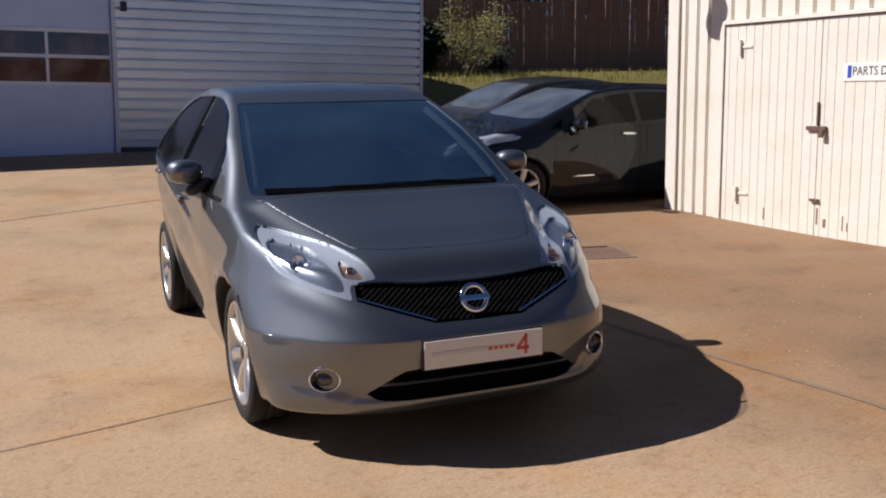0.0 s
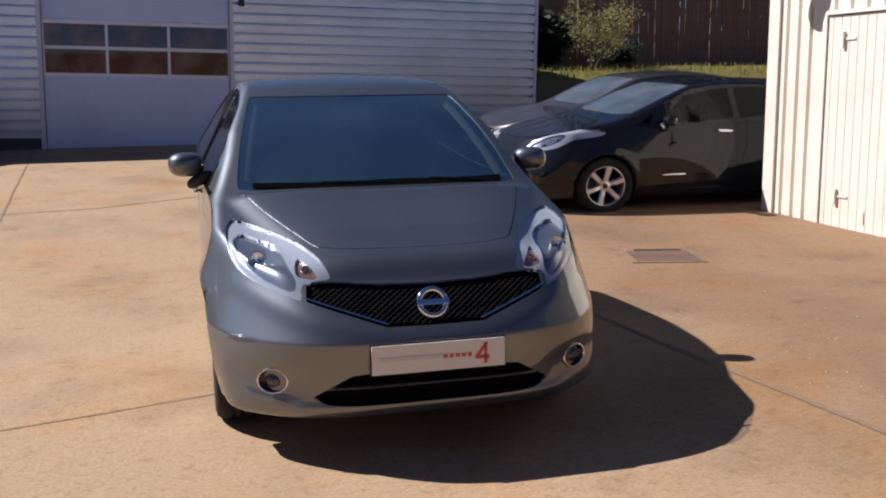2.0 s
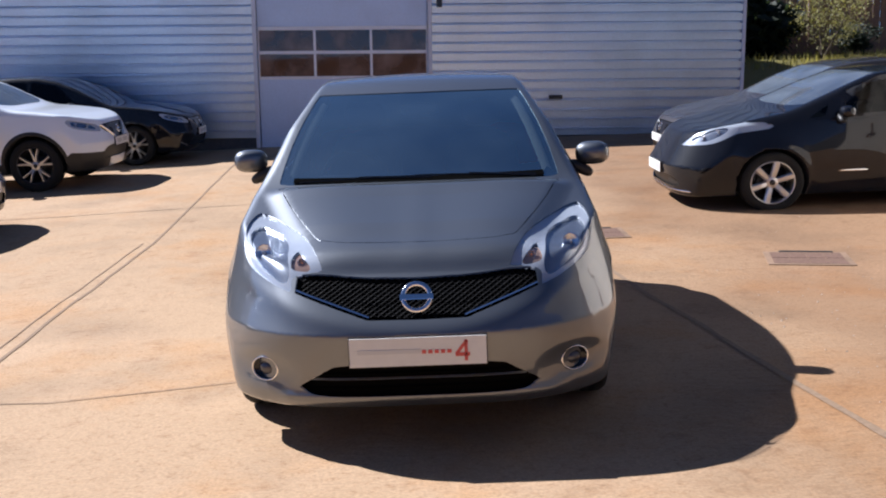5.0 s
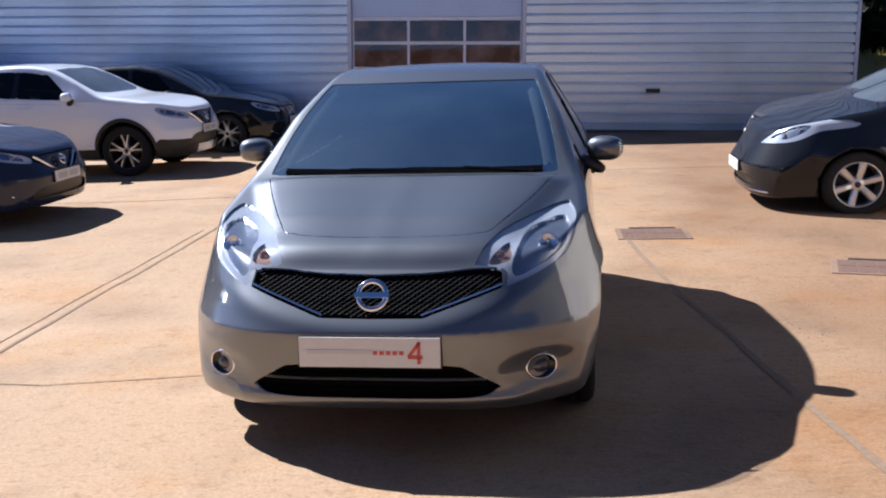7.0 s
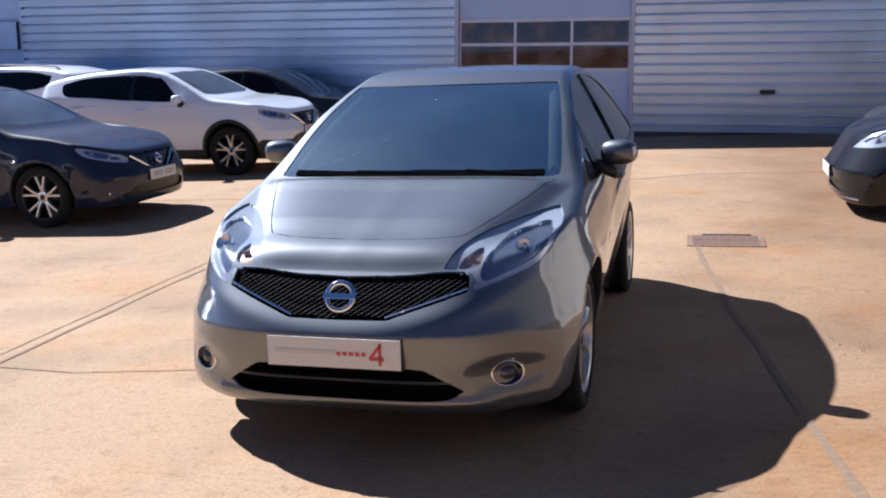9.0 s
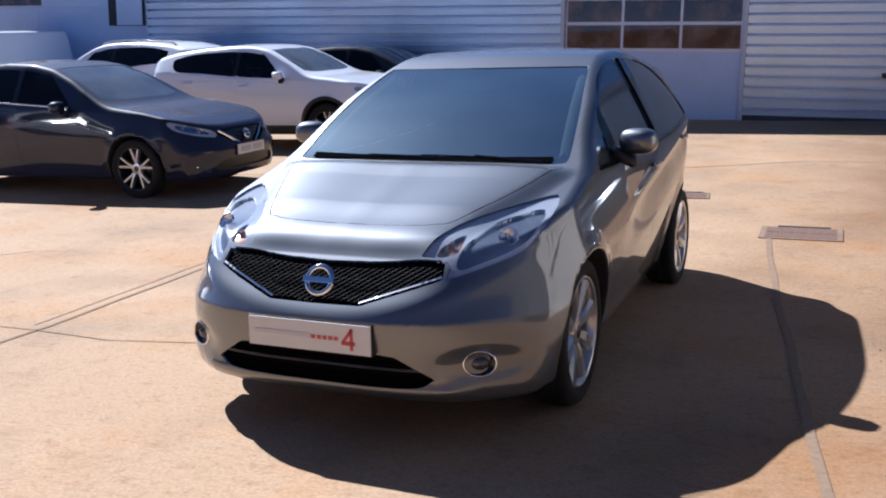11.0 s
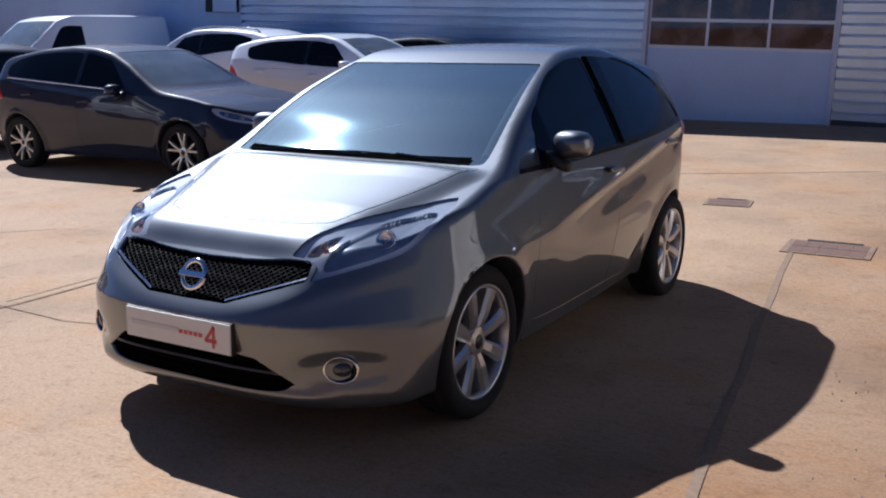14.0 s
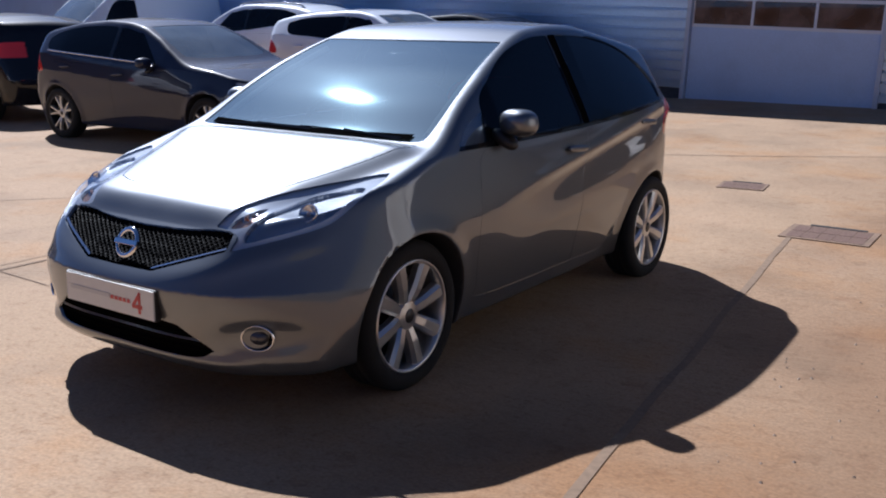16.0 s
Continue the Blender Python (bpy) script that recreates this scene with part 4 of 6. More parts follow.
def number_plate(car, F, z, w=0.52, hgt=0.111, marks="bars", tilt=0.0):
    y = drop_y(F, 0.18, z) - 0.012
    hold = new("number_plate")
    hold.parent = car
    hold.matrix_local = Matrix.Translation((0, y, z)) @ Matrix.Rotation(tilt, 4, 'X')
    bm = bmesh.new()
    box_into(bm, -w / 2, w / 2, -0.008, 0.004, -hgt / 2, hgt / 2, 0.003)
    part("plate", bm, M["plate"], hold)
    bm = bmesh.new()
    box_into(bm, -w / 2 - 0.004, w / 2 + 0.004, -0.003, 0.02, -hgt / 2 - 0.004, hgt / 2 + 0.004, 0.003)
    part("plate_frame", bm, M["plastic"], hold)
    if marks == "dealer":
        bm = bmesh.new()
        box_into(bm, -0.23, 0.01, -0.0105, -0.007, -0.006, 0.010)
        part("grey_bar", bm, M["pale_mark"], hold)
        bm = bmesh.new()
        for i in range(5):
            x = 0.015 + i * 0.024
            box_into(bm, x, x + 0.016, -0.0105, -0.007, -0.008, 0.006)
        part("red_bar", bm, M["red_mark"], hold)
        bm = bmesh.new()
        for x0, x1, z0, z1 in ((0.142, 0.196, -0.022, -0.008), (0.176, 0.188, -0.04, 0.04)):
            box_into(bm, x0, x1, -0.0105, -0.007, z0, z1)
        box_into(bm, -0.006, 0.006, -0.0105, -0.007, -0.034, 0.034, m=Matrix.Translation((0.165, 0, 0.012)) @ Matrix.Rotation(radians(38), 4, 'Y'))
        part("red_figure", bm, M["red_mark"], hold)
    elif marks == "bars":
        bm = bmesh.new()
        for x0, x1 in ((-0.2, -0.02), (0.03, 0.21)):
            box_into(bm, x0, x1, -0.0105, -0.007, -0.03, 0.03)
        part("dark_bar", bm, M["grey_mark"], hold)
    return hold


def badge(car, F, z, r=0.052):
    hold = new("badge")
    hold.parent = car
    y = drop_y(F, 0.0, z) - 0.016
    hold.matrix_local = Matrix.Translation((0, y, z)) @ Matrix.Rotation(radians(-24), 4, 'X') @ Matrix.Rotation(-math.pi / 2, 4, 'Z')
    bm = bmesh.new()
    prof = [(r + 0.011 * math.cos(a), 0.006 + 0.008 * math.sin(a)) for a in np.linspace(0, 2 * math.pi, 9)]
    lathe_into(bm, prof, 40)
    part("ring", bm, M["chrome"], hold, smooth=True)
    bm = bmesh.new()
    box_into(bm, 0.0, 0.016, -r * 1.25, r * 1.25, -0.011, 0.011, 0.003)
    part("bar", bm, M["chrome"], hold)
    return hold


def lamp_inside(car, F, V, N, T, s, bowls, chambers):
    """A headlight: clear lens, silver bezel, and chambers sunk behind it that hold reflector bowls and bulbs."""
    lamp = new("headlight")
    lamp.parent = car
    sheet("lens", V, N, T, M["lens"], lamp, inset=0.001)
    L = np.zeros(len(T), int)
    v, t = V, T
    for i, (pts, depth, mat) in enumerate(chambers, 1):
        v, t, L = cut(v, t, L, np.ones(len(t), bool), signed(spline(pts), flat_view("front", v)), i, of=[0])
    g = grad(F, v[np.unique(t)])
    n = np.zeros_like(v)
    n[np.unique(t)] = g / (np.linalg.norm(g, axis=1, keepdims=True) + 1e-9)
    sheet("bezel", v, n, t[L == 0], M["lamp_shell"], lamp, inset=0.010, lip=0.014)
    for i, (pts, depth, mat) in enumerate(chambers, 1):
        if (L == i).any():
            sheet("chamber", v, n, t[L == i], M[mat], lamp, inset=depth)
    for x, z, r, mat in bowls:
        y = drop_y(F, x, z)
        d = Vector(grad(F, np.array([[s * x, y, z]]))[0]).normalized()
        d = (d + Vector((0, -1.2, 0.1))).normalized()
        m = Matrix.Translation(Vector((s * x, y, z)) - d * 0.016) @ d.to_track_quat('X', 'Z').to_matrix().to_4x4()
        bm = bmesh.new()
        lathe_into(bm, [(r * q, -0.022 + 0.024 * q * q) for q in (0.12, 0.3, 0.5, 0.7, 0.86, 1.0)] + [(r * 1.04, 0.001), (r * 1.04, -0.008)], 28, m)
        part("reflector_bowl", bm, M["reflector"], lamp, smooth=True)
        bm = bmesh.new()
        blob(bm, m @ Matrix.Translation((-0.012, 0, 0)) @ Matrix.Diagonal((0.018, r * 0.2, r * 0.2, 1)), 2.0, 8, 12)
        part("bulb", bm, M[mat], lamp, smooth=True)
    return lamp


def bars_in(name, F, poly, lines, half, lift, mat, parent):
    """Slim bars along straight lines in the front view, kept inside an outline and laid on the solid."""
    bm = bmesh.new()
    for (x0, z0), (x1, z1) in lines:
        n = max(2, int(math.hypot(x1 - x0, z1 - z0) / 0.012))
        pts = [(x0 + (x1 - x0) * i / n, z0 + (z1 - z0) * i / n) for i in range(n + 1)]
        ins = signed(poly, np.array([(abs(p[0]), p[1]) for p in pts])) < -0.002
        dx, dz = (x1 - x0), (z1 - z0)
        d = math.hypot(dx, dz)
        px, pz = -dz / d * half, dx / d * half
        prev = None
        for (x, z), ok in zip(pts, ins):
            if not ok:
                prev = None
                continue
            y = drop_y(F, x, z) - lift
            ring = [bm.verts.new((x - px, y + 0.008, z - pz)), bm.verts.new((x, y, z)), bm.verts.new((x + px, y + 0.008, z + pz))]
            if prev:
                bm.faces.new((prev[0], prev[1], ring[1], ring[0]))
                bm.faces.new((prev[1], prev[2], ring[2], ring[1]))
            prev = ring
    return part(name, bm, mat, parent)


def seat(parent, x, y, z, wide=0.48, name="seat"):
    hold = new(name)
    hold.parent = parent
    for nm, m, p in (("cushion", Matrix.Translation((x, y, z)) @ Matrix.Diagonal((wide / 2, 0.26, 0.1, 1)), 3.5),
                     ("backrest", Matrix.Translation((x, y + 0.30, z + 0.33)) @ Matrix.Rotation(-0.28, 4, 'X') @ Matrix.Diagonal((wide / 2 * 0.95, 0.07, 0.32, 1)), 3.2),
                     ("headrest", Matrix.Translation((x, y + 0.42, z + 0.74)) @ Matrix.Rotation(-0.2, 4, 'X') @ Matrix.Diagonal((0.13, 0.05, 0.085, 1)), 3.0)):
        bm = bmesh.new()
        blob(bm, m, p, 10, 18)
        part(nm, bm, M["seat_cloth"], hold, smooth=True)


def cabin(car, F, P, dash_y, dash_z, wheel_x):
    bm = bmesh.new()
    blob(bm, Matrix.Translation((0, dash_y + 0.17, dash_z - 0.11)) @ Matrix.Diagonal((0.64, 0.3, 0.1, 1)), 4.0, 10, 24)
    part("dashboard", bm, M["trim"], car, smooth=True)
    bm = bmesh.new()
    m = Matrix.Translation((wheel_x, dash_y + 0.52, dash_z - 0.02)) @ Matrix.Rotation(radians(-26), 4, 'X') @ Matrix.Rotation(math.pi / 2, 4, 'Z')
    lathe_into(bm, [(0.175 + 0.014 * math.cos(a), 0.014 * math.sin(a)) for a in np.linspace(0, 2 * math.pi, 9)], 32, m)
    box_into(bm, -0.015, 0.015, -0.17, 0.17, -0.03, 0.03, m=m)
    part("steering_wheel", bm, M["trim"], car, smooth=True)
    for x in (-0.36, 0.36):
        seat(car, x, dash_y + 0.95, 0.52)
    bm = bmesh.new()
    blob(bm, Matrix.Translation((0, 2.15, 0.55)) @ Matrix.Diagonal((0.6, 0.26, 0.12, 1)), 4.0, 8, 20)
    blob(bm, Matrix.Translation((0, 2.42, 0.86)) @ Matrix.Rotation(-0.3, 4, 'X') @ Matrix.Diagonal((0.6, 0.08, 0.32, 1)), 4.0, 8, 20)
    part("rear_bench", bm, M["seat_cloth"], car, smooth=True)
    bm = bmesh.new()
    blob(bm, Matrix.Translation((0, P["screen_top"] - 0.12, P["screen_top_z"] - 0.1)) @ Matrix.Diagonal((0.11, 0.02, 0.035, 1)), 3.0, 8, 16)
    part("cabin_mirror", bm, M["gloss_black"], car, smooth=True)


def build_car(name, P, regions, mats, h, label, place, wheels=dict(), bowls=(), chambers=(), gap=0.002):
    car = tagged(new(name), label, "van" if name == "panel_van" else "car", group="parked cars in the yard")
    F, V, N, T, L, names = car_skin(P, h, regions)
    sheet("body", V, N, T[L == 0], mats["body"], car, lip=0.012)
    for i, nm in enumerate(names[1:], 1):
        kind, s = nm
        t = T[L == i]
        if not len(t):
            continue
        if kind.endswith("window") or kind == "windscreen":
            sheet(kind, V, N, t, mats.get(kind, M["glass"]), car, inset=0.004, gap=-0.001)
        elif kind == "headlight":
            lamp_inside(car, F, V, N, t, s, bowls, chambers)
        elif kind in ("grille", "intake"):
            sheet(kind, V, N, t, mats.get(kind, M["plastic"]), car, inset=0.028, gap=-0.01)
        elif kind in mats:
            sheet(kind, V, N, t, mats[kind], car, gap=0.0, lip=0.006, inset=-0.002 if kind in ("sill_trim", "window_frame") else 0.0)
        elif kind == "tail_light":
            sheet(kind, V, N, t, M["red_lens"], car, gap=0.001, lip=0.01)
        elif kind == "arch_liner":
            sheet(kind, V, N, t, M["trim"], car)
        else:
            sheet(kind, V, N, t, mats["body"], car, gap=gap if kind == "bonnet" else 0.003, lip=0.015)
    for wy in (0.0, P["base"]):
        for s in (1, -1):
            wheel(car, s * (P["track"] - (P.get("rear_in", 0.0) if wy else 0.0)), wy, P["hub"], P["hub"], s, **wheels)
    car.matrix_world = place
    return car, F, (V, N, T, L, names)


def dent_main(f, ax, y, z):
    """Bonnet ridges, lamp pockets in the bumper and the door swage."""
    def ease(v):
        v = np.clip(v, 0, 1)
        return v * v * (3 - 2 * v)
    f = f - 0.016 * np.clip(1 - (ax / 0.66) ** 2, 0, 1) * np.clip((z - 0.70) / 0.08, 0, 1) * np.clip(-y / 0.3, 0, 1)
    ridge = 0.37 + 0.27 * np.clip((y + 0.62) / 0.80, 0, 1)
    swell = ease((ax - 0.05) / (ridge - 0.05)) * (1 - ease((ax - ridge + 0.01) / 0.12))
    swell = 0.030 * swell + 0.026 * (1 - np.clip(ax / ridge, 0, 1) ** 2)
    f = f - swell * ease((z - 0.70) / 0.08) * (0.35 + 0.65 * ease((y + 0.60) / 0.30)) * ease((0.22 - y) / 0.12)
    f = f + 0.016 * np.exp(-(((ax - 0.62) / 0.13) ** 2 + ((z - 0.340) / 0.062) ** 2) ** 2) * np.clip((-0.3 - y) / 0.1, 0, 1)
    f = f - 0.008 * np.exp(-((z - 0.515 - 0.32 * ax * ax) / 0.045) ** 2) * np.clip((-0.35 - y) / 0.15, 0, 1)
    low = (0.672 + 0.185 * (y - 0.45)) - z
    along = ease((y - 0.55) / 0.7) * ease((2.65 - y) / 0.35) * ease((ax - 0.55) / 0.1)
    f = f + 0.024 * along * ease(low / 0.065) * (1 - ease((low - 0.065) / 0.22))
    f = f - 0.006 * along * np.exp(-((low + 0.012) / 0.03) ** 2)
    f = f - 0.062 * np.exp(-(((y - 2.70) / 0.10) ** 2 + ((z - 1.035) / 0.085) ** 2)) * ease((ax - 0.5) / 0.1)
    f = f - 0.018 * np.exp(-((z - 0.235) / 0.03) ** 2) * np.clip((-0.45 - y) / 0.15, 0, 1) * np.clip((0.62 - ax) / 0.1, 0, 1)
    return f


MAIN = dict(
    top=[(-1.2, 0.5), (-0.86, 0.48), (-0.76, 0.58), (-0.71, 0.632), (-0.665, 0.68), (-0.625, 0.718), (-0.58, 0.752), (-0.535, 0.772), (-0.46, 0.774), (-0.35, 0.8), (-0.2, 0.844), (0, 0.907), (0.17, 0.966), (0.24, 1), (0.45, 1.135), (0.695, 1.262), (1.028, 1.399), (1.217, 1.462), (1.455, 1.496), (1.74, 1.511), (2.12, 1.469), (2.5, 1.416), (2.785, 1.353), (3.26, 1.2)],
    belt=[(-1, 0.86), (0.2, 0.93), (0.6, 0.965), (1.455, 1), (2.405, 1.08), (3.165, 1.12)],
    crease=[(-1, 0.6), (0, 0.64), (0.45, 0.66), (0.98, 0.72), (1.55, 0.82), (2.215, 0.94), (2.595, 0.98), (3.165, 0.98)],
    width=[(-1, 0.815), (-0.4, 0.845), (0, 0.850), (1.265, 0.842), (1.93, 0.842), (2.405, 0.828), (2.69, 0.8), (2.975, 0.75), (3.26, 0.7)],
    screen_bow=0.05, screen_mid=0.45, edge=0.04, crown=0.0, roof_crown=0.045, under=0.22, over=0.17, over_front=0.22, tumble=0.34, tail_tumble=0.16, flare=0.014, arch=0.345, base=2.443, hub=0.31, track=0.725, rear_in=0.02,
    nose=-0.825, nose_z=0.50, nose_lean=0.48, chin=0.36, bow=0.98, bow_rise=1.0, bow_pow=3.9, nose_hard=0.9, nose_edge=0.045, tail=3.079, tail_z=0.5, tail_lean=0.41, tail_bow=0.55, tail_edge=0.12, sill=0.19, high=1.53,
    screen_top=1.06, screen_top_z=1.40, dents=(dent_main,))
LOWER_GRILLE = [(-0.1, 0.245), (0.36, 0.25), (0.475, 0.285, 1), (0.33, 0.372, 1), (0.2, 0.382), (-0.1, 0.385)]
UPPER_GRILLE = [(-0.1, 0.546), (0.19, 0.550, 1), (0.335, 0.597), (0.478, 0.645, 1), (0.47, 0.708, 1), (0.36, 0.706), (0.2, 0.692), (-0.1, 0.683)]

MAIN_REGIONS = [
    ("windscreen", "top", [(-0.1, 0.205), (0.3, 0.207), (0.56, 0.222), (0.640, 0.236), (0.668, 0.275), (0.640, 0.52), (0.592, 0.80), (0.552, 1.020), (0.525, 1.045), (0.3, 1.034), (-0.1, 1.024)], lambda x, y, z: (z > 0.9) & (y > 0) & (y < 1.4), False),
    ("bonnet", "top", [(-0.1, -0.500), (0.25, -0.492), (0.365, -0.462), (0.425, -0.41), (0.55, -0.12), (0.645, 0.14), (0.665, 0.215, 1), (0.5, 0.192), (0.3, 0.18), (-0.1, 0.178)], lambda x, y, z: (z > 0.7) & (y < 0.5), False),
    ("headlight", "front", [(0.490, 0.645, 1), (0.482, 0.700), (0.368, 0.716, 1), (0.405, 0.780), (0.47, 0.822), (0.56, 0.850), (0.66, 0.876), (0.718, 0.888, 1), (0.744, 0.858), (0.744, 0.805), (0.724, 0.748), (0.69, 0.716), (0.605, 0.682)], lambda x, y, z: (y < 0.15), True),
    ("grille", "front", UPPER_GRILLE, lambda x, y, z: (y < 0.1), False),
    ("intake", "front", LOWER_GRILLE, lambda x, y, z: (y < 0.1), False),
    ("quarter_window", "side", [(0.34, 0.962, 1), (0.54, 0.972, 1), (0.595, 1.1, 1), (0.46, 1.045)], lambda x, y, z: (x > 0.4) & (z > 0.9), True),
    ("front_window", "side", [(0.59, 0.978, 1), (0.98, 0.988), (1.417, 1.005, 1), (1.407, 1.435, 1), (1.217, 1.418), (0.961, 1.348), (0.733, 1.235), (0.6, 1.135)], lambda x, y, z: (x > 0.4) & (z > 0.9), True),
    ("door_pillar", "side", [(1.419, 1, 1), (1.491, 1.005, 1), (1.482, 1.44, 1), (1.409, 1.435, 1)], lambda x, y, z: (x > 0.4) & (z > 0.9), True),
    ("rear_window", "side", [(1.493, 1.008, 1), (1.977, 1.045), (2.424, 1.1, 1), (2.405, 1.2), (2.291, 1.31), (2.11, 1.385), (1.816, 1.43), (1.483, 1.44, 1)], lambda x, y, z: (x > 0.4) & (z > 0.9), True),
    ("window_frame", "side", [(0.33, 0.945, 1), (0.98, 0.965), (1.455, 0.985), (1.98, 1.022), (2.46, 1.078, 1), (2.458, 1.16), (2.40, 1.25), (2.20, 1.36), (1.95, 1.425), (1.80, 1.435, 1), (1.60, 1.30, 1), (0.95, 1.22, 1), (0.60, 1.10, 1), (0.46, 1.03, 1)], lambda x, y, z: (x > 0.4) & (z > 0.9), True),
    ("front_door", "side", [(0.47, 0.9, 1), (0.44, 0.6), (0.47, 0.36), (0.55, 0.285), (1.455, 0.275, 1), (1.455, 0.995, 1), (0.98, 0.98), (0.55, 0.968, 1)], lambda x, y, z: (x > 0.5) & (z < 1.02), True),
    ("rear_door", "side", [(1.461, 0.995, 1), (1.461, 0.275, 1), (1.901, 0.285), (2.034, 0.42), (2.12, 0.62), (2.272, 0.74), (2.357, 0.9), (2.357, 1.07, 1), (2.025, 1.035)], lambda x, y, z: (x > 0.5) & (z < 1.08), True),
    ("tail_light", "side", [(2.5, 0.9), (2.614, 0.86), (2.975, 0.86), (2.975, 1.15), (2.623, 1.14), (2.538, 1.03)], lambda x, y, z: (x > 0.40) & (y > 2.5), True),
]

# quarter window takes the pale glass, so its glint sits in the colour
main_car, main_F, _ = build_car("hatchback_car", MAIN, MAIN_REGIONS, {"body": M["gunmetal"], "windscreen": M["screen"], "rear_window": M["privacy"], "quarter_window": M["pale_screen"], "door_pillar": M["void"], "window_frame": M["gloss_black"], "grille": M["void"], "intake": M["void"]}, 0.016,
                                    "gunmetal grey five-door hatchback parked on the sunlit concrete", Matrix.Rotation(radians(-1.2), 4, 'Z'),
                                    wheels=dict(spokes=8, width=0.195, rim_ratio=0.745), bowls=((0.640, 0.780, 0.036, "lens_grey"), (0.462, 0.752, 0.017, "amber")),
                                    chambers=(([(0.520, 0.682), (0.512, 0.745), (0.55, 0.808), (0.63, 0.838), (0.695, 0.850), (0.722, 0.825), (0.712, 0.765), (0.67, 0.728), (0.60, 0.700)], 0.024, "lamp_chamber"),
                                              ([(0.425, 0.722), (0.435, 0.752), (0.49, 0.787), (0.500, 0.735)], 0.022, "amber_back")), gap=0.005)
# front dressing
gpoly, ipoly = spline(UPPER_GRILLE), spline(LOWER_GRILLE)
bars_in("grille_mesh", main_F, gpoly, [((-0.75 + i * 0.028, 0.50), (-0.75 + i * 0.028 + 0.40, 0.74)) for i in range(50)] + [((0.75 - i * 0.028, 0.50), (0.75 - i * 0.028 - 0.40, 0.74)) for i in range(50)], 0.003, -0.012, M["grille_plastic"], main_car)
for s in (1, -1):
    bars_in("grille_edge", main_F, gpoly, [((s * 0.185, 0.5575), (s * 0.474, 0.6525))], 0.005, 0.002, M["chrome"], main_car)
for z in (0.275, 0.335):
    bars_in("intake_bar", main_F, ipoly, [((-0.5, z), (0.5, z))], 0.008, -0.016, M["void"], main_car)
bars_in("intake_strip", main_F, ipoly, [((-0.5, 0.318), (0.5, 0.318))], 0.005, -0.002, M["alloy"], main_car)
badge(main_car, main_F, 0.622)
number_plate(main_car, main_F, 0.435, marks="dealer")
for s in (1, -1):
    wing_mirror(main_car, main_F, 0.65 if s > 0 else 0.73, 1.055 if s > 0 else 1.07, s, M["gunmetal"], out=0.14)
    for y, z in ((1.32, 0.885), (2.22, 0.965)):
        door_handle(main_car, main_F, y, z, s, M["gunmetal"])
    fog = new("fog_lamp")
    fog.parent = main_car
    fy = drop_y(main_F, 0.61, 0.343)
    fm = Matrix.Translation((s * 0.612, fy - 0.004, 0.343)) @ Matrix.Rotation(s * 0.45, 4, 'Z') @ Matrix.Rotation(-math.pi / 2, 4, 'Z') @ Matrix.Diagonal((1, 1, 0.78, 1))
    bm = bmesh.new()
    lathe_into(bm, [(0.060 + 0.0042 * math.cos(a), 0.004 + 0.006 * math.sin(a)) for a in np.linspace(0, 2 * math.pi, 9)], 36, fm)
    part("chrome_ring", bm, M["chrome"], fog, smooth=True)
    bm = bmesh.new()
    lathe_into(bm, [(0.060, 0.004), (0.044, -0.012), (0.0001, -0.014)], 30, fm)
    part("bezel", bm, M["gloss_black"], fog, smooth=True)
    bm = bmesh.new()
    lathe_into(bm, [(0.036, -0.008), (0.03, 0.002), (0.018, 0.008), (0.0001, 0.010)], 24, fm)
    part("lens", bm, M["fog_glass"], fog, smooth=True)
# wipers lie at the foot of the screen
def top_z(F, x, y):
    z = np.linspace(1.7, 0.5, 1200)
    f = F(np.full_like(z, x), np.full_like(z, y), z)
    hit = np.where(f < 0)[0]
    return float(z[hit[0]]) if len(hit) else 0.9


for x0, x1, y0, y1 in ((-0.57, 0.06, 0.238, 0.236), (-0.02, 0.56, 0.240, 0.246)):
    wiper = new("wiper")
    wiper.parent = main_car
    for nm, lift, r, a, b in (("blade", 0.004, 0.0035, 0.0, 1.0), ("arm", 0.008, 0.0045, 0.45, 1.0)):
        bm = bmesh.new()
        ring0 = None
        for i in range(13):
            q = a + (b - a) * i / 12
            x, y = x0 + (x1 - x0) * q, y0 + (y1 - y0) * q - (0.03 * (q - 0.45) if nm == "arm" else 0)
            z = top_z(main_F, x, y) + lift
            ring = [bm.verts.new((x, y - r, z - r)), bm.verts.new((x, y - r * 0.4, z + r)), bm.verts.new((x, y + r, z - r))]
            if ring0:
                for k in range(3):
                    bm.faces.new((ring0[k], ring0[(k + 1) % 3], ring[(k + 1) % 3], ring[k]))
            ring0 = ring
        part(nm, bm, M["plastic"], wiper)
bm = bmesh.new()
cow = []
for i in range(25):
    x = -0.60 + 0.05 * i
    cow.append([bm.verts.new((x, y + 0.06 * (abs(x) / 0.7) ** 2, top_z(main_F, x, y + 0.06 * (abs(x) / 0.7) ** 2) + 0.003)) for y in (0.196, 0.216, 0.236)])
for p, q in zip(cow, cow[1:]):
    for k in range(2):
        bm.faces.new((p[k], q[k], q[k + 1], p[k + 1]))
part("cowl", bm, M["void"], main_car)
cabin(main_car, main_F, MAIN, 0.30, 0.96, -0.36)
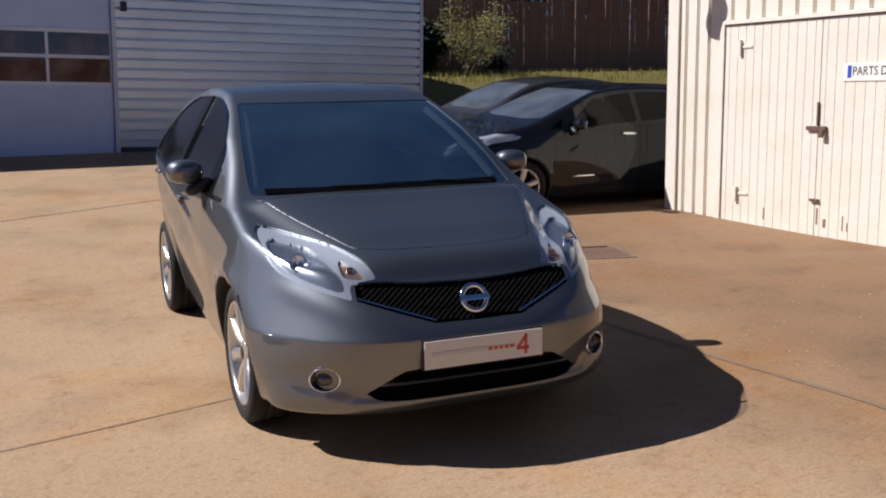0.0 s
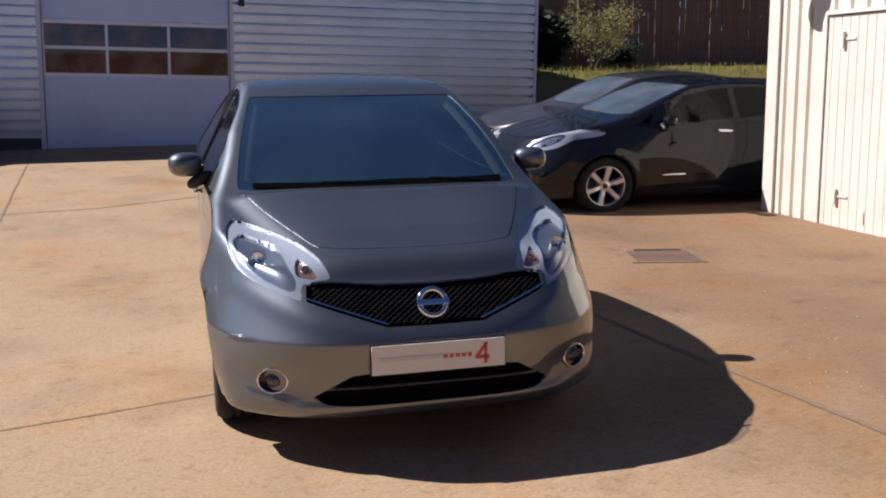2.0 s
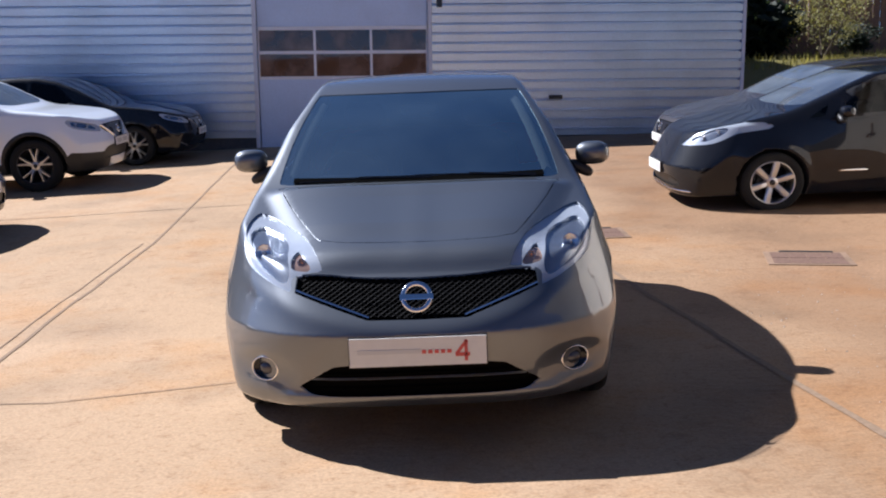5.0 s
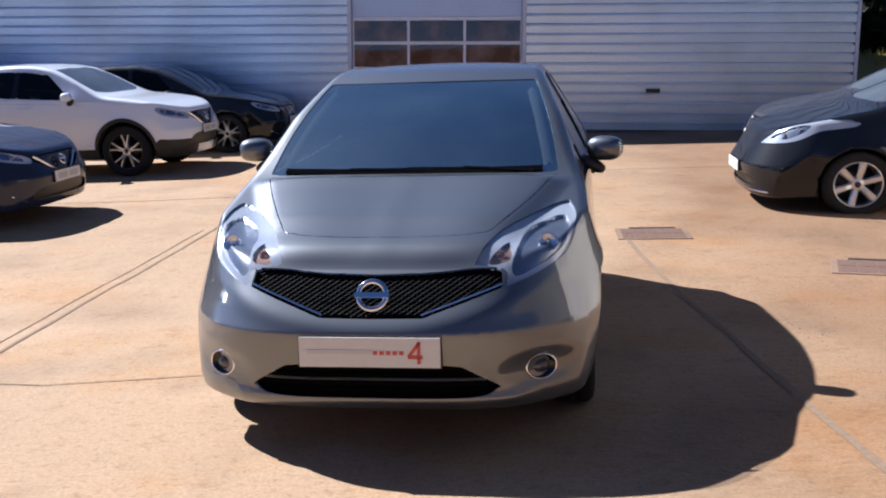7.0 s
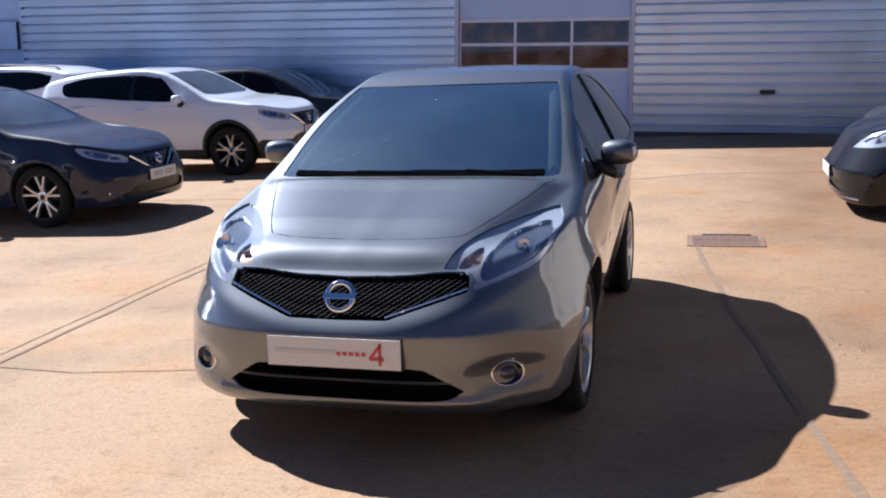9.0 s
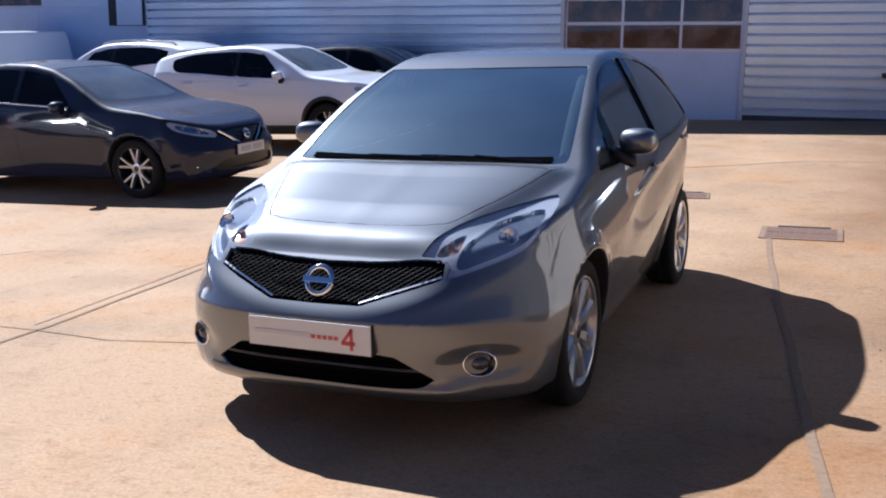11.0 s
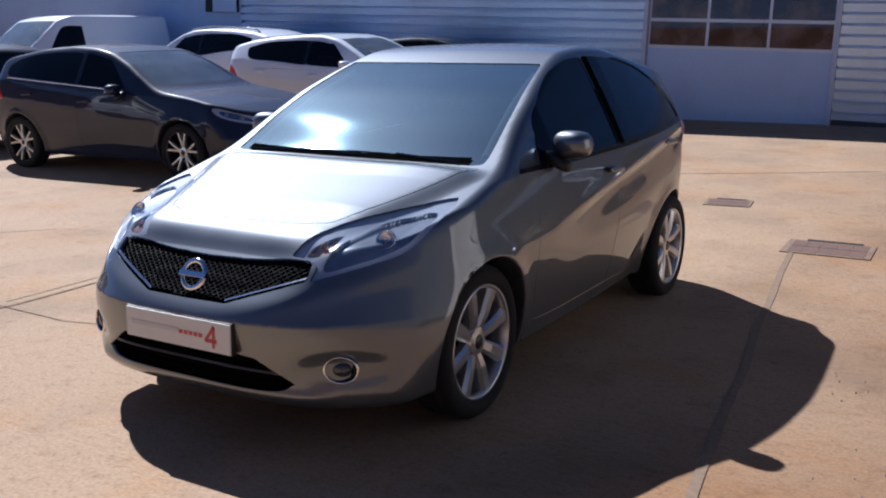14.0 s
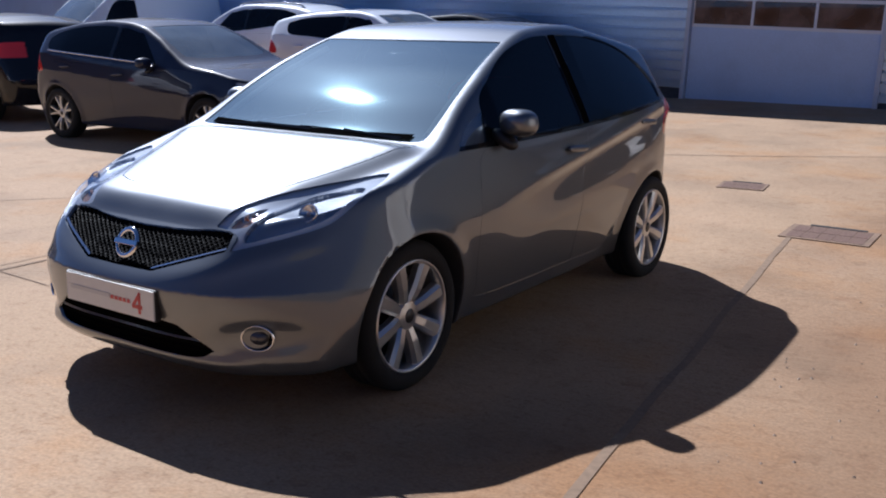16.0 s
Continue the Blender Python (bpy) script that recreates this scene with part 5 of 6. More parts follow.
for s in (1, -1):
    bm = bmesh.new()
    rows = []
    for i in range(13):
        q = i / 12
        y = 0.34 + 0.66 * q
        x = 0.615 - 0.10 * q
        rows.append([bm.verts.new((s * (x + a), y, top_z(main_F, x, y) - d)) for a, d in ((-0.012, 0.045), (0.012, 0.022), (0.034, 0.040))])
    for p, q in zip(rows, rows[1:]):
        for k in range(2):
            bm.faces.new((p[k], q[k], q[k + 1], p[k + 1]))
    part("pillar_trim", bm, M["pale_trim"], main_car, "grey inner pillar trim", smooth=True)


# ---- the other parked cars ----
def shaped(**kw):
    p = dict(MAIN)
    p["dents"] = ()
    p.update(kw)
    return p


def heading(x, y, turn, lift=0.0):
    """The pose of a car whose front axle stands at x, y and whose nose points along turn."""
    return on_ground(x, y, turn, lift) @ Matrix.Rotation(math.pi / 2, 4, 'Z')


def side_glass(P, y0, y1, split, roof=0.10, foot=0.03, tip=0.12):
    """Front and rear side windows between the belt line and the roof."""
    ys, zt, _ = curve_table(P["top"])
    by, bz, _ = curve_table(P["belt"], 0.1)
    def top_at(y):
        return float(np.interp(y, ys, zt)) - roof
    def low(y):
        return float(np.interp(y, by, bz)) + foot
    test = lambda x, y, z: (x > 0.4) & (z > 0.8)
    a = [(y0, low(y0), 1), ((y0 + split) / 2, low((y0 + split) / 2)), (split - 0.035, low(split), 1), (split - 0.04, top_at(split), 1)] + [(y, top_at(y)) for y in np.linspace(split - 0.15, y0 + 0.35, 4)]
    b = [(split + 0.035, low(split), 1), ((y1 + split) / 2, low((y1 + split) / 2)), (y1 - 0.1, low(y1 - 0.1)), (y1, low(y1) + tip), (y1 - 0.12, top_at(y1 - 0.12) - 0.02)] + [(y, top_at(y)) for y in np.linspace(y1 - 0.3, split + 0.15, 4)] + [(split + 0.03, top_at(split), 1)]
    pil = [(split - 0.034, low(split), 1), (split + 0.034, low(split), 1), (split + 0.029, top_at(split), 1), (split - 0.039, top_at(split), 1)]
    return [("front_window", "side", a, test, True), ("rear_window", "side", b, test, True), ("door_pillar", "side", pil, test, True)]


def screen(P, y0, y1, w0, w1, z0):
    return ("windscreen", "top", [(-0.1, y0), (w0 * 0.6, y0 + 0.02), (w0, y0 + 0.10, 1), ((w0 + w1) / 2 + 0.02, (y0 + y1) / 2 + 0.05), (w1, y1, 1), (w1 * 0.6, y1), (-0.1, y1)], lambda x, y, z: (z > z0) & (y > y0 - 0.2) & (y < y1 + 0.3), False)


def door_set(y0, split, y1, z0, belt, base, arch):
    test = lambda x, y, z: (x > 0.5) & (z < belt + 0.05)
    b = base - arch - 0.05
    return [("front_door", "side", [(y0, belt - 0.05, 1), (y0 - 0.02, (z0 + belt) / 2), (y0 + 0.06, z0 + 0.02), (split - 0.003, z0, 1), (split - 0.003, belt, 1)], test, True),
            ("rear_door", "side", [(split + 0.003, belt, 1), (split + 0.003, z0, 1), (b, z0 + 0.01), (b + 0.1, z0 + 0.25), (y1 - 0.05, z0 + 0.42), (y1, belt + 0.03, 1)], test, True)]


def dress(car, F, P, mat, mirror_at, handles, plate_z, badge_z=None, handle_mat=None, marks="bars", out=0.17):
    for s in (1, -1):
        wing_mirror(car, F, mirror_at[0], mirror_at[1], s, mat, out=out)
        for y, z in handles:
            door_handle(car, F, y, z, s, handle_mat or mat)
    number_plate(car, F, plate_z, marks=marks)
    if badge_z:
        badge(car, F, badge_z, 0.05)


F_TEST = lambda x, y, z: y < 0.2

# white crossover and its darker kin
XOVER = shaped(top=[(-1.2, 0.6), (-0.98, 0.78), (-0.82, 0.89), (-0.5, 0.985), (-0.1, 1.055), (0.2, 1.09), (0.32, 1.13), (0.75, 1.36), (1.05, 1.50), (1.35, 1.565), (1.7, 1.585), (2.2, 1.575), (2.7, 1.53), (3.1, 1.45), (3.5, 1.36)],
               belt=[(-1, 0.96), (0.5, 1.03), (1.5, 1.08), (2.5, 1.18), (3.4, 1.24)], crease=[(-1, 0.75), (0.3, 0.80), (1.5, 0.86), (2.6, 0.95), (3.4, 0.98)],
               width=[(-1, 0.84), (-0.4, 0.89), (0, 0.90), (2.6, 0.90), (3.0, 0.88), (3.5, 0.80)], hub=0.35, arch=0.405, base=2.646, track=0.775, nose=-0.90, nose_z=0.62, nose_lean=0.4, chin=0.4, bow=0.55, bow_rise=0.5,
               tail=3.47, tail_z=0.6, tail_lean=0.30, tail_bow=0.35, sill=0.24, high=1.59, tumble=0.32, flare=0.02, screen_top=1.07, screen_top_z=1.47)
XO_LAMP = [(0.50, 0.745, 1), (0.47, 0.80), (0.52, 0.845, 1), (0.66, 0.885), (0.80, 0.935, 1), (0.83, 0.90), (0.80, 0.82), (0.66, 0.765)]
XO_GRILLE = [(-0.1, 0.63), (0.16, 0.63), (0.30, 0.70), (0.46, 0.775), (0.44, 0.835), (0.2, 0.845), (-0.1, 0.845)]
XO_INTAKE = [(-0.1, 0.36), (0.45, 0.38), (0.55, 0.44), (0.42, 0.54), (-0.1, 0.55)]
XO_REGIONS = [screen(XOVER, 0.34, 1.07, 0.67, 0.55, 1.0), ("headlight", "front", XO_LAMP, F_TEST, True), ("grille", "front", XO_GRILLE, F_TEST, False), ("intake", "front", XO_INTAKE, F_TEST, False),
              ("bonnet", "top", [(-0.1, -0.72), (0.45, -0.64), (0.60, -0.45), (0.72, 0.1), (0.70, 0.36, 1), (0.4, 0.31), (-0.1, 0.30)], lambda x, y, z: (z > 0.8) & (y < 0.45), False)] \
    + side_glass(XOVER, 0.72, 2.74, 1.55, tip=0.15) + [
        ("tail_light", "side", [(2.92, 0.93), (3.05, 0.92), (3.42, 0.95), (3.42, 1.14), (3.1, 1.13), (2.96, 1.05)], lambda x, y, z: (x > 0.45) & (y > 2.7), True),
        ("sill_trim", "side", [(0.40, 0.20, 1), (2.24, 0.20, 1), (2.20, 0.38, 1), (0.44, 0.38, 1)], lambda x, y, z: x > 0.5, True),
        ("sill_trim", "side", [(-1.05, 0.20, 1), (-0.40, 0.20, 1), (-0.42, 0.42), (-0.5, 0.50, 1), (-1.05, 0.46, 1)], lambda x, y, z: x > 0.3, True)] \
    + [("sill_trim", "side", [(ay + 0.455 * math.cos(a), 0.35 + 0.455 * math.sin(a)) for a in np.linspace(0, 2 * math.pi, 20, endpoint=False)], lambda x, y, z: x > 0.5, True) for ay in (0.0, 2.646)] \
    + door_set(0.52, 1.55, 2.62, 0.39, 1.05, 2.646, 0.405)


def crossover(paint_name, label, place, wheels, h=0.03, rails=False):
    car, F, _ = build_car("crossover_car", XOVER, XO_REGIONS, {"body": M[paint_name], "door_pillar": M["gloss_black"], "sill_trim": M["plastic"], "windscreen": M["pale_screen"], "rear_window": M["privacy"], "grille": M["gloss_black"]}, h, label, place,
                          wheels=wheels, bowls=((0.64, 0.825, 0.035, "lens_grey"), (0.74, 0.875, 0.03, "lens_grey")), chambers=(([(0.55, 0.785), (0.58, 0.845), (0.76, 0.905), (0.80, 0.88), (0.76, 0.83)], 0.024, "dark_chrome"),))
    dress(car, F, XOVER, M[paint_name], (0.72, 1.12), ((1.38, 0.97), (2.42, 1.03)), 0.585, 0.745)
    for s in (1, -1):
        bars_in("grille_strip", F, spline(XO_GRILLE), [((s * 0.44, 0.83), (s * 0.13, 0.63))], 0.016, 0.0, M["chrome"], car)
    cabin(car, F, XOVER, 0.42, 1.05, -0.38)
    for s in (1, -1) if rails else ():
        bm = bmesh.new()
        prev = None
        for i in range(21):
            y = 1.15 + 1.65 * i / 20
            z = top_z(F, s * 0.56, y) + (0.035 if 0 < i < 20 else 0.0)
            ring = [bm.verts.new((s * 0.56 + a, y, z + b)) for a, b in ((-0.015, -0.01), (-0.012, 0.012), (0.012, 0.012), (0.015, -0.01))]
            if prev:
                for k in range(4):
                    bm.faces.new((prev[k], prev[(k + 1) % 4], ring[(k + 1) % 4], ring[k]))
            prev = ring
        part("roof_rail", bm, M["alloy"], car, smooth=True)
    return car


crossover("white_paint", "white crossover with black sills and dark two-tone alloys", heading(-5.15, 9.55, -1), dict(spokes=5, style="dark", width=0.22, rim_mat="alloy"))
crossover("white_paint", "white family crossover with silver roof rails parked nose outward", heading(-12.4, 11.6, 180) @ Matrix.Diagonal((1.03, 1.05, 1.09, 1)), dict(spokes=5, style="twin", width=0.22), rails=True)
crossover("black_paint", "black crossover seen from behind with a red tail lamp", heading(-13.2, 6.4, 172), dict(spokes=5, style="twin", width=0.22))

# dark blue hatchback
HATCH = shaped(top=[(-1.2, 0.5), (-0.95, 0.66), (-0.80, 0.745), (-0.5, 0.84), (-0.1, 0.925), (0.25, 0.975), (0.38, 1.02), (0.85, 1.26), (1.2, 1.405), (1.5, 1.47), (1.9, 1.50), (2.4, 1.475), (2.9, 1.40), (3.2, 1.33), (3.6, 1.2)],
               belt=[(-1, 0.85), (0.5, 0.93), (1.5, 0.98), (2.6, 1.07), (3.5, 1.12)], crease=[(-1, 0.62), (0.3, 0.68), (1.5, 0.76), (2.6, 0.86), (3.5, 0.88)],
               width=[(-1, 0.82), (-0.4, 0.87), (0, 0.882), (2.6, 0.884), (3.0, 0.86), (3.5, 0.78)], hub=0.32, arch=0.36, base=2.7, track=0.765, nose=-0.91, nose_z=0.5, nose_lean=0.42, bow=0.6, bow_rise=0.5,
               tail=3.48, tail_z=0.55, tail_lean=0.32, tail_bow=0.4, sill=0.19, high=1.51, screen_top=1.22, screen_top_z=1.38)
HA_LAMP = [(0.48, 0.625, 1), (0.46, 0.67), (0.52, 0.715, 1), (0.66, 0.76), (0.80, 0.82, 1), (0.82, 0.79), (0.79, 0.715), (0.66, 0.655)]
HA_GRILLE = [(-0.1, 0.52), (0.18, 0.53), (0.36, 0.60), (0.46, 0.655), (0.43, 0.70), (0.2, 0.71), (-0.1, 0.71)]
HA_INTAKE = [(-0.1, 0.26), (0.45, 0.27), (0.55, 0.31), (0.42, 0.385), (-0.1, 0.395)]
HA_REGIONS = [screen(HATCH, 0.42, 1.22, 0.66, 0.53, 0.9), ("headlight", "front", HA_LAMP, F_TEST, True), ("grille", "front", HA_GRILLE, F_TEST, False), ("intake", "front", HA_INTAKE, F_TEST, False),
              ("bonnet", "top", [(-0.1, -0.72), (0.42, -0.66), (0.58, -0.45), (0.70, 0.1), (0.69, 0.44, 1), (0.4, 0.38), (-0.1, 0.37)], lambda x, y, z: (z > 0.68) & (y < 0.5), False)] \
    + side_glass(HATCH, 0.80, 2.90, 1.62, roof=0.085) + [
        ("tail_light", "side", [(2.95, 0.86), (3.1, 0.85), (3.42, 0.88), (3.42, 1.06), (3.1, 1.05), (3.0, 0.98)], lambda x, y, z: (x > 0.45) & (y > 2.7), True)] + door_set(0.55, 1.62, 2.72, 0.27, 0.95, 2.7, 0.36)


def hatchback(paint_name, label, place, h=0.03, screen_mat="pale_screen", wheels=dict(spokes=5, style="dark", width=0.21, rim_mat="alloy", rim_ratio=0.73)):
    car, F, _ = build_car("hatchback_car", HATCH, HA_REGIONS, {"body": M[paint_name], "windscreen": M[screen_mat], "door_pillar": M["gloss_black"], "rear_window": M["privacy"], "grille": M["gloss_black"]}, h, label, place,
                          wheels=wheels, bowls=((0.62, 0.70, 0.035, "lens_grey"), (0.73, 0.75, 0.03, "lens_grey")), chambers=(([(0.54, 0.66), (0.56, 0.71), (0.74, 0.785), (0.79, 0.77), (0.74, 0.71)], 0.024, "dark_chrome"),))
    dress(car, F, HATCH, M[paint_name], (0.88, 1.0), ((1.46, 0.85), (2.45, 0.92)), 0.47, 0.625)
    for s in (1, -1):
        bars_in("grille_strip", F, spline(HA_GRILLE), [((s * 0.43, 0.70), (s * 0.15, 0.53))], 0.013, 0.0, M["chrome"], car)
        bars_in("fog_trim", F, spline([(0.58, 0.24), (0.76, 0.27), (0.76, 0.40), (0.60, 0.38)]), [((s * 0.60, 0.27), (s * 0.74, 0.34))], 0.012, 0.004, M["chrome"], car)
    belt_line(car, F, 0.85, 2.85, 0.978, 1.112, M["chrome"])
    cabin(car, F, HATCH, 0.50, 0.93, -0.37)
    return car


hatchback("navy_paint", "dark navy hatchback with machined twin-spoke alloys", heading(-5.25, 5.40, 0))
hatchback("black_paint", "black hatchback standing in the shade by the workshop", heading(-4.60, 12.15, 0), screen_mat="glass")
hatchback("white_paint", "white hatchback at the end of the row", heading(-6.3, 1.30, 0))
hatchback("silver_paint", "bronze grey hatchback with a chrome-edged grille", heading(4.12, 8.75, 180, -0.05) @ Matrix.Diagonal((1, 1, 0.94, 1)))

# black electric hatchback
EV = shaped(top=[(-1.2, 0.48), (-0.98, 0.68), (-0.88, 0.79), (-0.55, 0.885), (-0.1, 0.98), (0.10, 1.02), (0.20, 1.055), (0.7, 1.265), (1.05, 1.395), (1.4, 1.445), (1.8, 1.46), (2.4, 1.44), (3.0, 1.38), (3.3, 1.32), (3.7, 1.2)],
            belt=[(-1, 0.85), (0.3, 0.94), (1.5, 1.0), (2.6, 1.09), (3.5, 1.14)], crease=[(-1, 0.58), (0.3, 0.62), (1.5, 0.70), (2.6, 0.82), (3.5, 0.85)],
            width=[(-1, 0.80), (-0.4, 0.86), (0, 0.88), (2.7, 0.885), (3.1, 0.86), (3.5, 0.78)], hub=0.315, arch=0.352, base=2.7, track=0.765, nose=-0.97, nose_z=0.48, nose_lean=0.55, bow=0.72, bow_rise=0.6,
            tail=3.46, tail_z=0.55, tail_lean=0.25, tail_bow=0.4, sill=0.17, high=1.53, screen_top=1.08, screen_top_z=1.41)
EV_LAMP = [(0.43, 0.69, 1), (0.49, 0.765), (0.56, 0.835), (0.64, 0.895), (0.71, 0.945, 1), (0.78, 0.935), (0.81, 0.86), (0.73, 0.725)]
EV_INTAKE = [(-0.1, 0.25), (0.45, 0.26), (0.58, 0.30), (0.45, 0.375), (-0.1, 0.385)]
EV_REGIONS = [screen(EV, 0.24, 1.08, 0.66, 0.54, 0.9), ("headlight", "front", EV_LAMP, F_TEST, True), ("intake", "front", EV_INTAKE, F_TEST, False),
              ("bonnet", "top", [(-0.1, -0.70), (0.42, -0.62), (0.56, -0.40), (0.66, 0.05), (0.69, 0.28, 1), (0.4, 0.21), (-0.1, 0.20)], lambda x, y, z: (z > 0.68) & (y < 0.4), False)] \
    + side_glass(EV, 0.58, 2.85, 1.52, roof=0.085) + [
        ("quarter_window", "side", [(0.34, 0.96, 1), (0.50, 0.975, 1), (0.56, 1.10, 1)], lambda x, y, z: (x > 0.4) & (z > 0.9), True),
        ("tail_light", "side", [(3.0, 0.85), (3.35, 0.86), (3.35, 1.3), (3.1, 1.28), (3.04, 1.05)], lambda x, y, z: (x > 0.45) & (y > 2.8), True)] + door_set(0.42, 1.52, 2.62, 0.26, 0.98, 2.7, 0.352)
ev, ev_F, _ = build_car("hatchback_car", EV, EV_REGIONS, {"body": M["black_paint"], "windscreen": M["pale_screen"], "door_pillar": M["gloss_black"]}, 0.026, "black electric hatchback with silver alloy wheels", heading(3.48, 5.93, 179, -0.03) @ Matrix.Diagonal((1, 1, 0.955, 1)),
                        wheels=dict(spokes=6, style="steel", width=0.205), bowls=((0.62, 0.785, 0.03, "lens_grey"), (0.70, 0.845, 0.03, "lens_grey")), chambers=(([(0.54, 0.75), (0.60, 0.82), (0.69, 0.885), (0.75, 0.885), (0.75, 0.82), (0.68, 0.75)], 0.024, "lamp_chamber"),))
dress(ev, ev_F, EV, M["black_paint"], (0.66, 1.03), ((1.36, 0.90), (2.36, 0.96)), 0.44, None, M["chrome"])
bars_in("bumper_strip", ev_F, spline([(-0.1, 0.20), (0.62, 0.20), (0.70, 0.25), (-0.1, 0.25)]), [((-0.7, 0.225), (0.7, 0.225))], 0.012, 0.006, M["chrome"], ev)
cabin(ev, ev_F, EV, 0.34, 0.97, -0.37)
for s in (1, -1):
    bm = bmesh.new()
    x = side_x(ev_F, 0.85, 0.40)
    blob(bm, Matrix.Translation((s * (x + 0.002), 0.78, 0.42)) @ Matrix.Diagonal((0.004, 0.16, 0.010, 1)), 4.0, 6, 12)
    part("door_badge", bm, M["chrome"], ev, smooth=True)

# white van
VAN = shaped(top=[(-1.2, 0.7), (-0.98, 0.95), (-0.80, 1.08), (-0.3, 1.18), (0.0, 1.24), (0.5, 1.62), (0.85, 1.86), (1.2, 1.95), (2.0, 1.97), (4.2, 1.96)], belt=[(-1, 1.0), (0.5, 1.08), (4.2, 1.12)], crease=[(-1, 0.8), (4.2, 0.85)],
             width=[(-1, 0.85), (0, 0.95), (4.2, 0.95)], hub=0.33, arch=0.38, base=2.75, track=0.82, nose=-0.95, nose_z=0.7, nose_lean=0.3, bow=0.4, bow_rise=0.3, tail=3.6, tail_z=0.6, tail_lean=0.03, tail_bow=0.1, sill=0.25, high=1.97,
             tumble=0.12, tail_tumble=0.0, over=0.06, under=0.08, screen_top=0.88, screen_top_z=1.84)
VAN_LAMP = [(0.55, 0.78, 1), (0.55, 0.88), (0.78, 1.02, 1), (0.86, 1.0), (0.85, 0.85)]
VAN_REGIONS = [screen(VAN, 0.06, 0.86, 0.78, 0.70, 1.1), ("headlight", "front", VAN_LAMP, F_TEST, True), ("grille", "front", [(-0.1, 0.70), (0.5, 0.70), (0.52, 0.80), (-0.1, 0.84)], F_TEST, False), ("intake", "front", [(-0.1, 0.36), (0.6, 0.38), (0.5, 0.52), (-0.1, 0.54)], F_TEST, False),
               ("front_window", "side", [(0.50, 1.17, 1), (1.38, 1.17, 1), (1.38, 1.74, 1), (1.0, 1.74), (0.80, 1.60)], lambda x, y, z: (x > 0.5) & (z > 1.0), True),
               ("front_door", "side", [(0.42, 1.08, 1), (0.42, 0.5), (0.55, 0.36), (1.45, 0.34, 1), (1.45, 1.12, 1)], lambda x, y, z: x > 0.5, True)]
van, van_F, _ = build_car("panel_van", VAN, VAN_REGIONS, {"body": M["white_paint"], "front_window": M["privacy"], "windscreen": M["pale_screen"]}, 0.04, "white panel van parked beyond the row of cars", heading(-14.85, 9.45, 262) @ Matrix.Diagonal((1, 1, 1.05, 1)), wheels=dict(spokes=5, style="steel", width=0.21),
                          bowls=((0.68, 0.9, 0.05, "lens_grey"),), chambers=(([(0.60, 0.83), (0.60, 0.90), (0.76, 0.97), (0.80, 0.88)], 0.024, "dark_chrome"),))
dress(van, van_F, VAN, M["plastic"], (0.62, 1.25), ((1.3, 1.0),), 0.6, 0.78)
cabin(van, van_F, VAN, 0.35, 1.15, -0.4)

# ---- bank, fence and planting beyond the yard ----
bank_v, bank_f = [], []
bx = np.arange(5.0, 34.1, 0.6)
prof = [(13.9, -0.1), (15.0, 0.45), (16.5, 1.05), (18.0, 1.27), (19.5, 1.39), (23.0, 1.48), (34.0, 2.4)]
for x in bx:
    for j, (y, z) in enumerate(prof):
        bank_v.append((x, y, z + 0.46 + 0.10 * noise.noise((x * 0.5, y * 0.5, 0)) * (j > 0) - 0.5 * (1 if j == 0 else 0)))
k = len(prof)
bank_f = [(i * k + j, (i + 1) * k + j, (i + 1) * k + j + 1, i * k + j + 1) for i in range(len(bx) - 1) for j in range(k - 1)]
tagged(obj("grass_bank", bank_v, bank_f, M["grass"], smooth=True), "sunlit dry grass bank behind the yard", "bank", kind="structure")


def bank_z(y):
    return float(np.interp(y, [p[0] for p in prof], [p[1] for p in prof])) + 0.44


blades = ([], [])
rnd = random.Random(4)
for i in range(5200):
    x, y = rnd.uniform(5.5, 30), rnd.uniform(16.6, 20.4)
    z, hgt, a = bank_z(y) - 0.03, rnd.uniform(0.08, 0.24), rnd.uniform(0, math.pi)
    dx, dy, b = math.cos(a) * 0.02, math.sin(a) * 0.02, len(blades[0])
    blades[0].extend([(x - dx, y - dy, z), (x + dx, y + dy, z), (x + rnd.uniform(-0.06, 0.06), y + rnd.uniform(-0.06, 0.06), z + hgt)])
    blades[1].append((b, b + 1, b + 2))
tagged(obj("grass", blades[0], blades[1], M["grass"]), "tufts of dry grass along the bank", "grass", kind="stuff")

fence = tagged(new("timber_fence"), "tall brown fence of close upright timber slats", "fence")
FENCE_Y = 20.6
slat_mesh = {}
rnd = random.Random(9)
n_slat = 0
x = 5.2
fz = bank_z(FENCE_Y) - 0.06
while x < 36:
    w = rnd.uniform(0.085, 0.10)
    hgt = (2.10 if x < 13.0 else 2.30) + (0.45 if x > 14.6 else 0.0)
    key = (round(w, 2), hgt, n_slat % 3)
    if key not in slat_mesh:
        bm = bmesh.new()
        box_into(bm, -w / 2, w / 2, -0.012, 0.012, 0, hgt)
        bmesh.ops.recalc_face_normals(bm, faces=bm.faces)
        me = bpy.data.meshes.new("slat")
        bm.to_mesh(me)
        bm.free()
        me.materials.append(M["timber"])
        slat_mesh[key] = me
    ob = new("slat", slat_mesh[key])
    ob.parent = fence
    ob.location = (x, FENCE_Y + rnd.uniform(-0.006, 0.006), fz)
    ob.rotation_euler = (rnd.uniform(-0.01, 0.01), rnd.uniform(-0.008, 0.008), rnd.uniform(-0.06, 0.06))
    x += w + rnd.uniform(0.001, 0.007)
    n_slat += 1
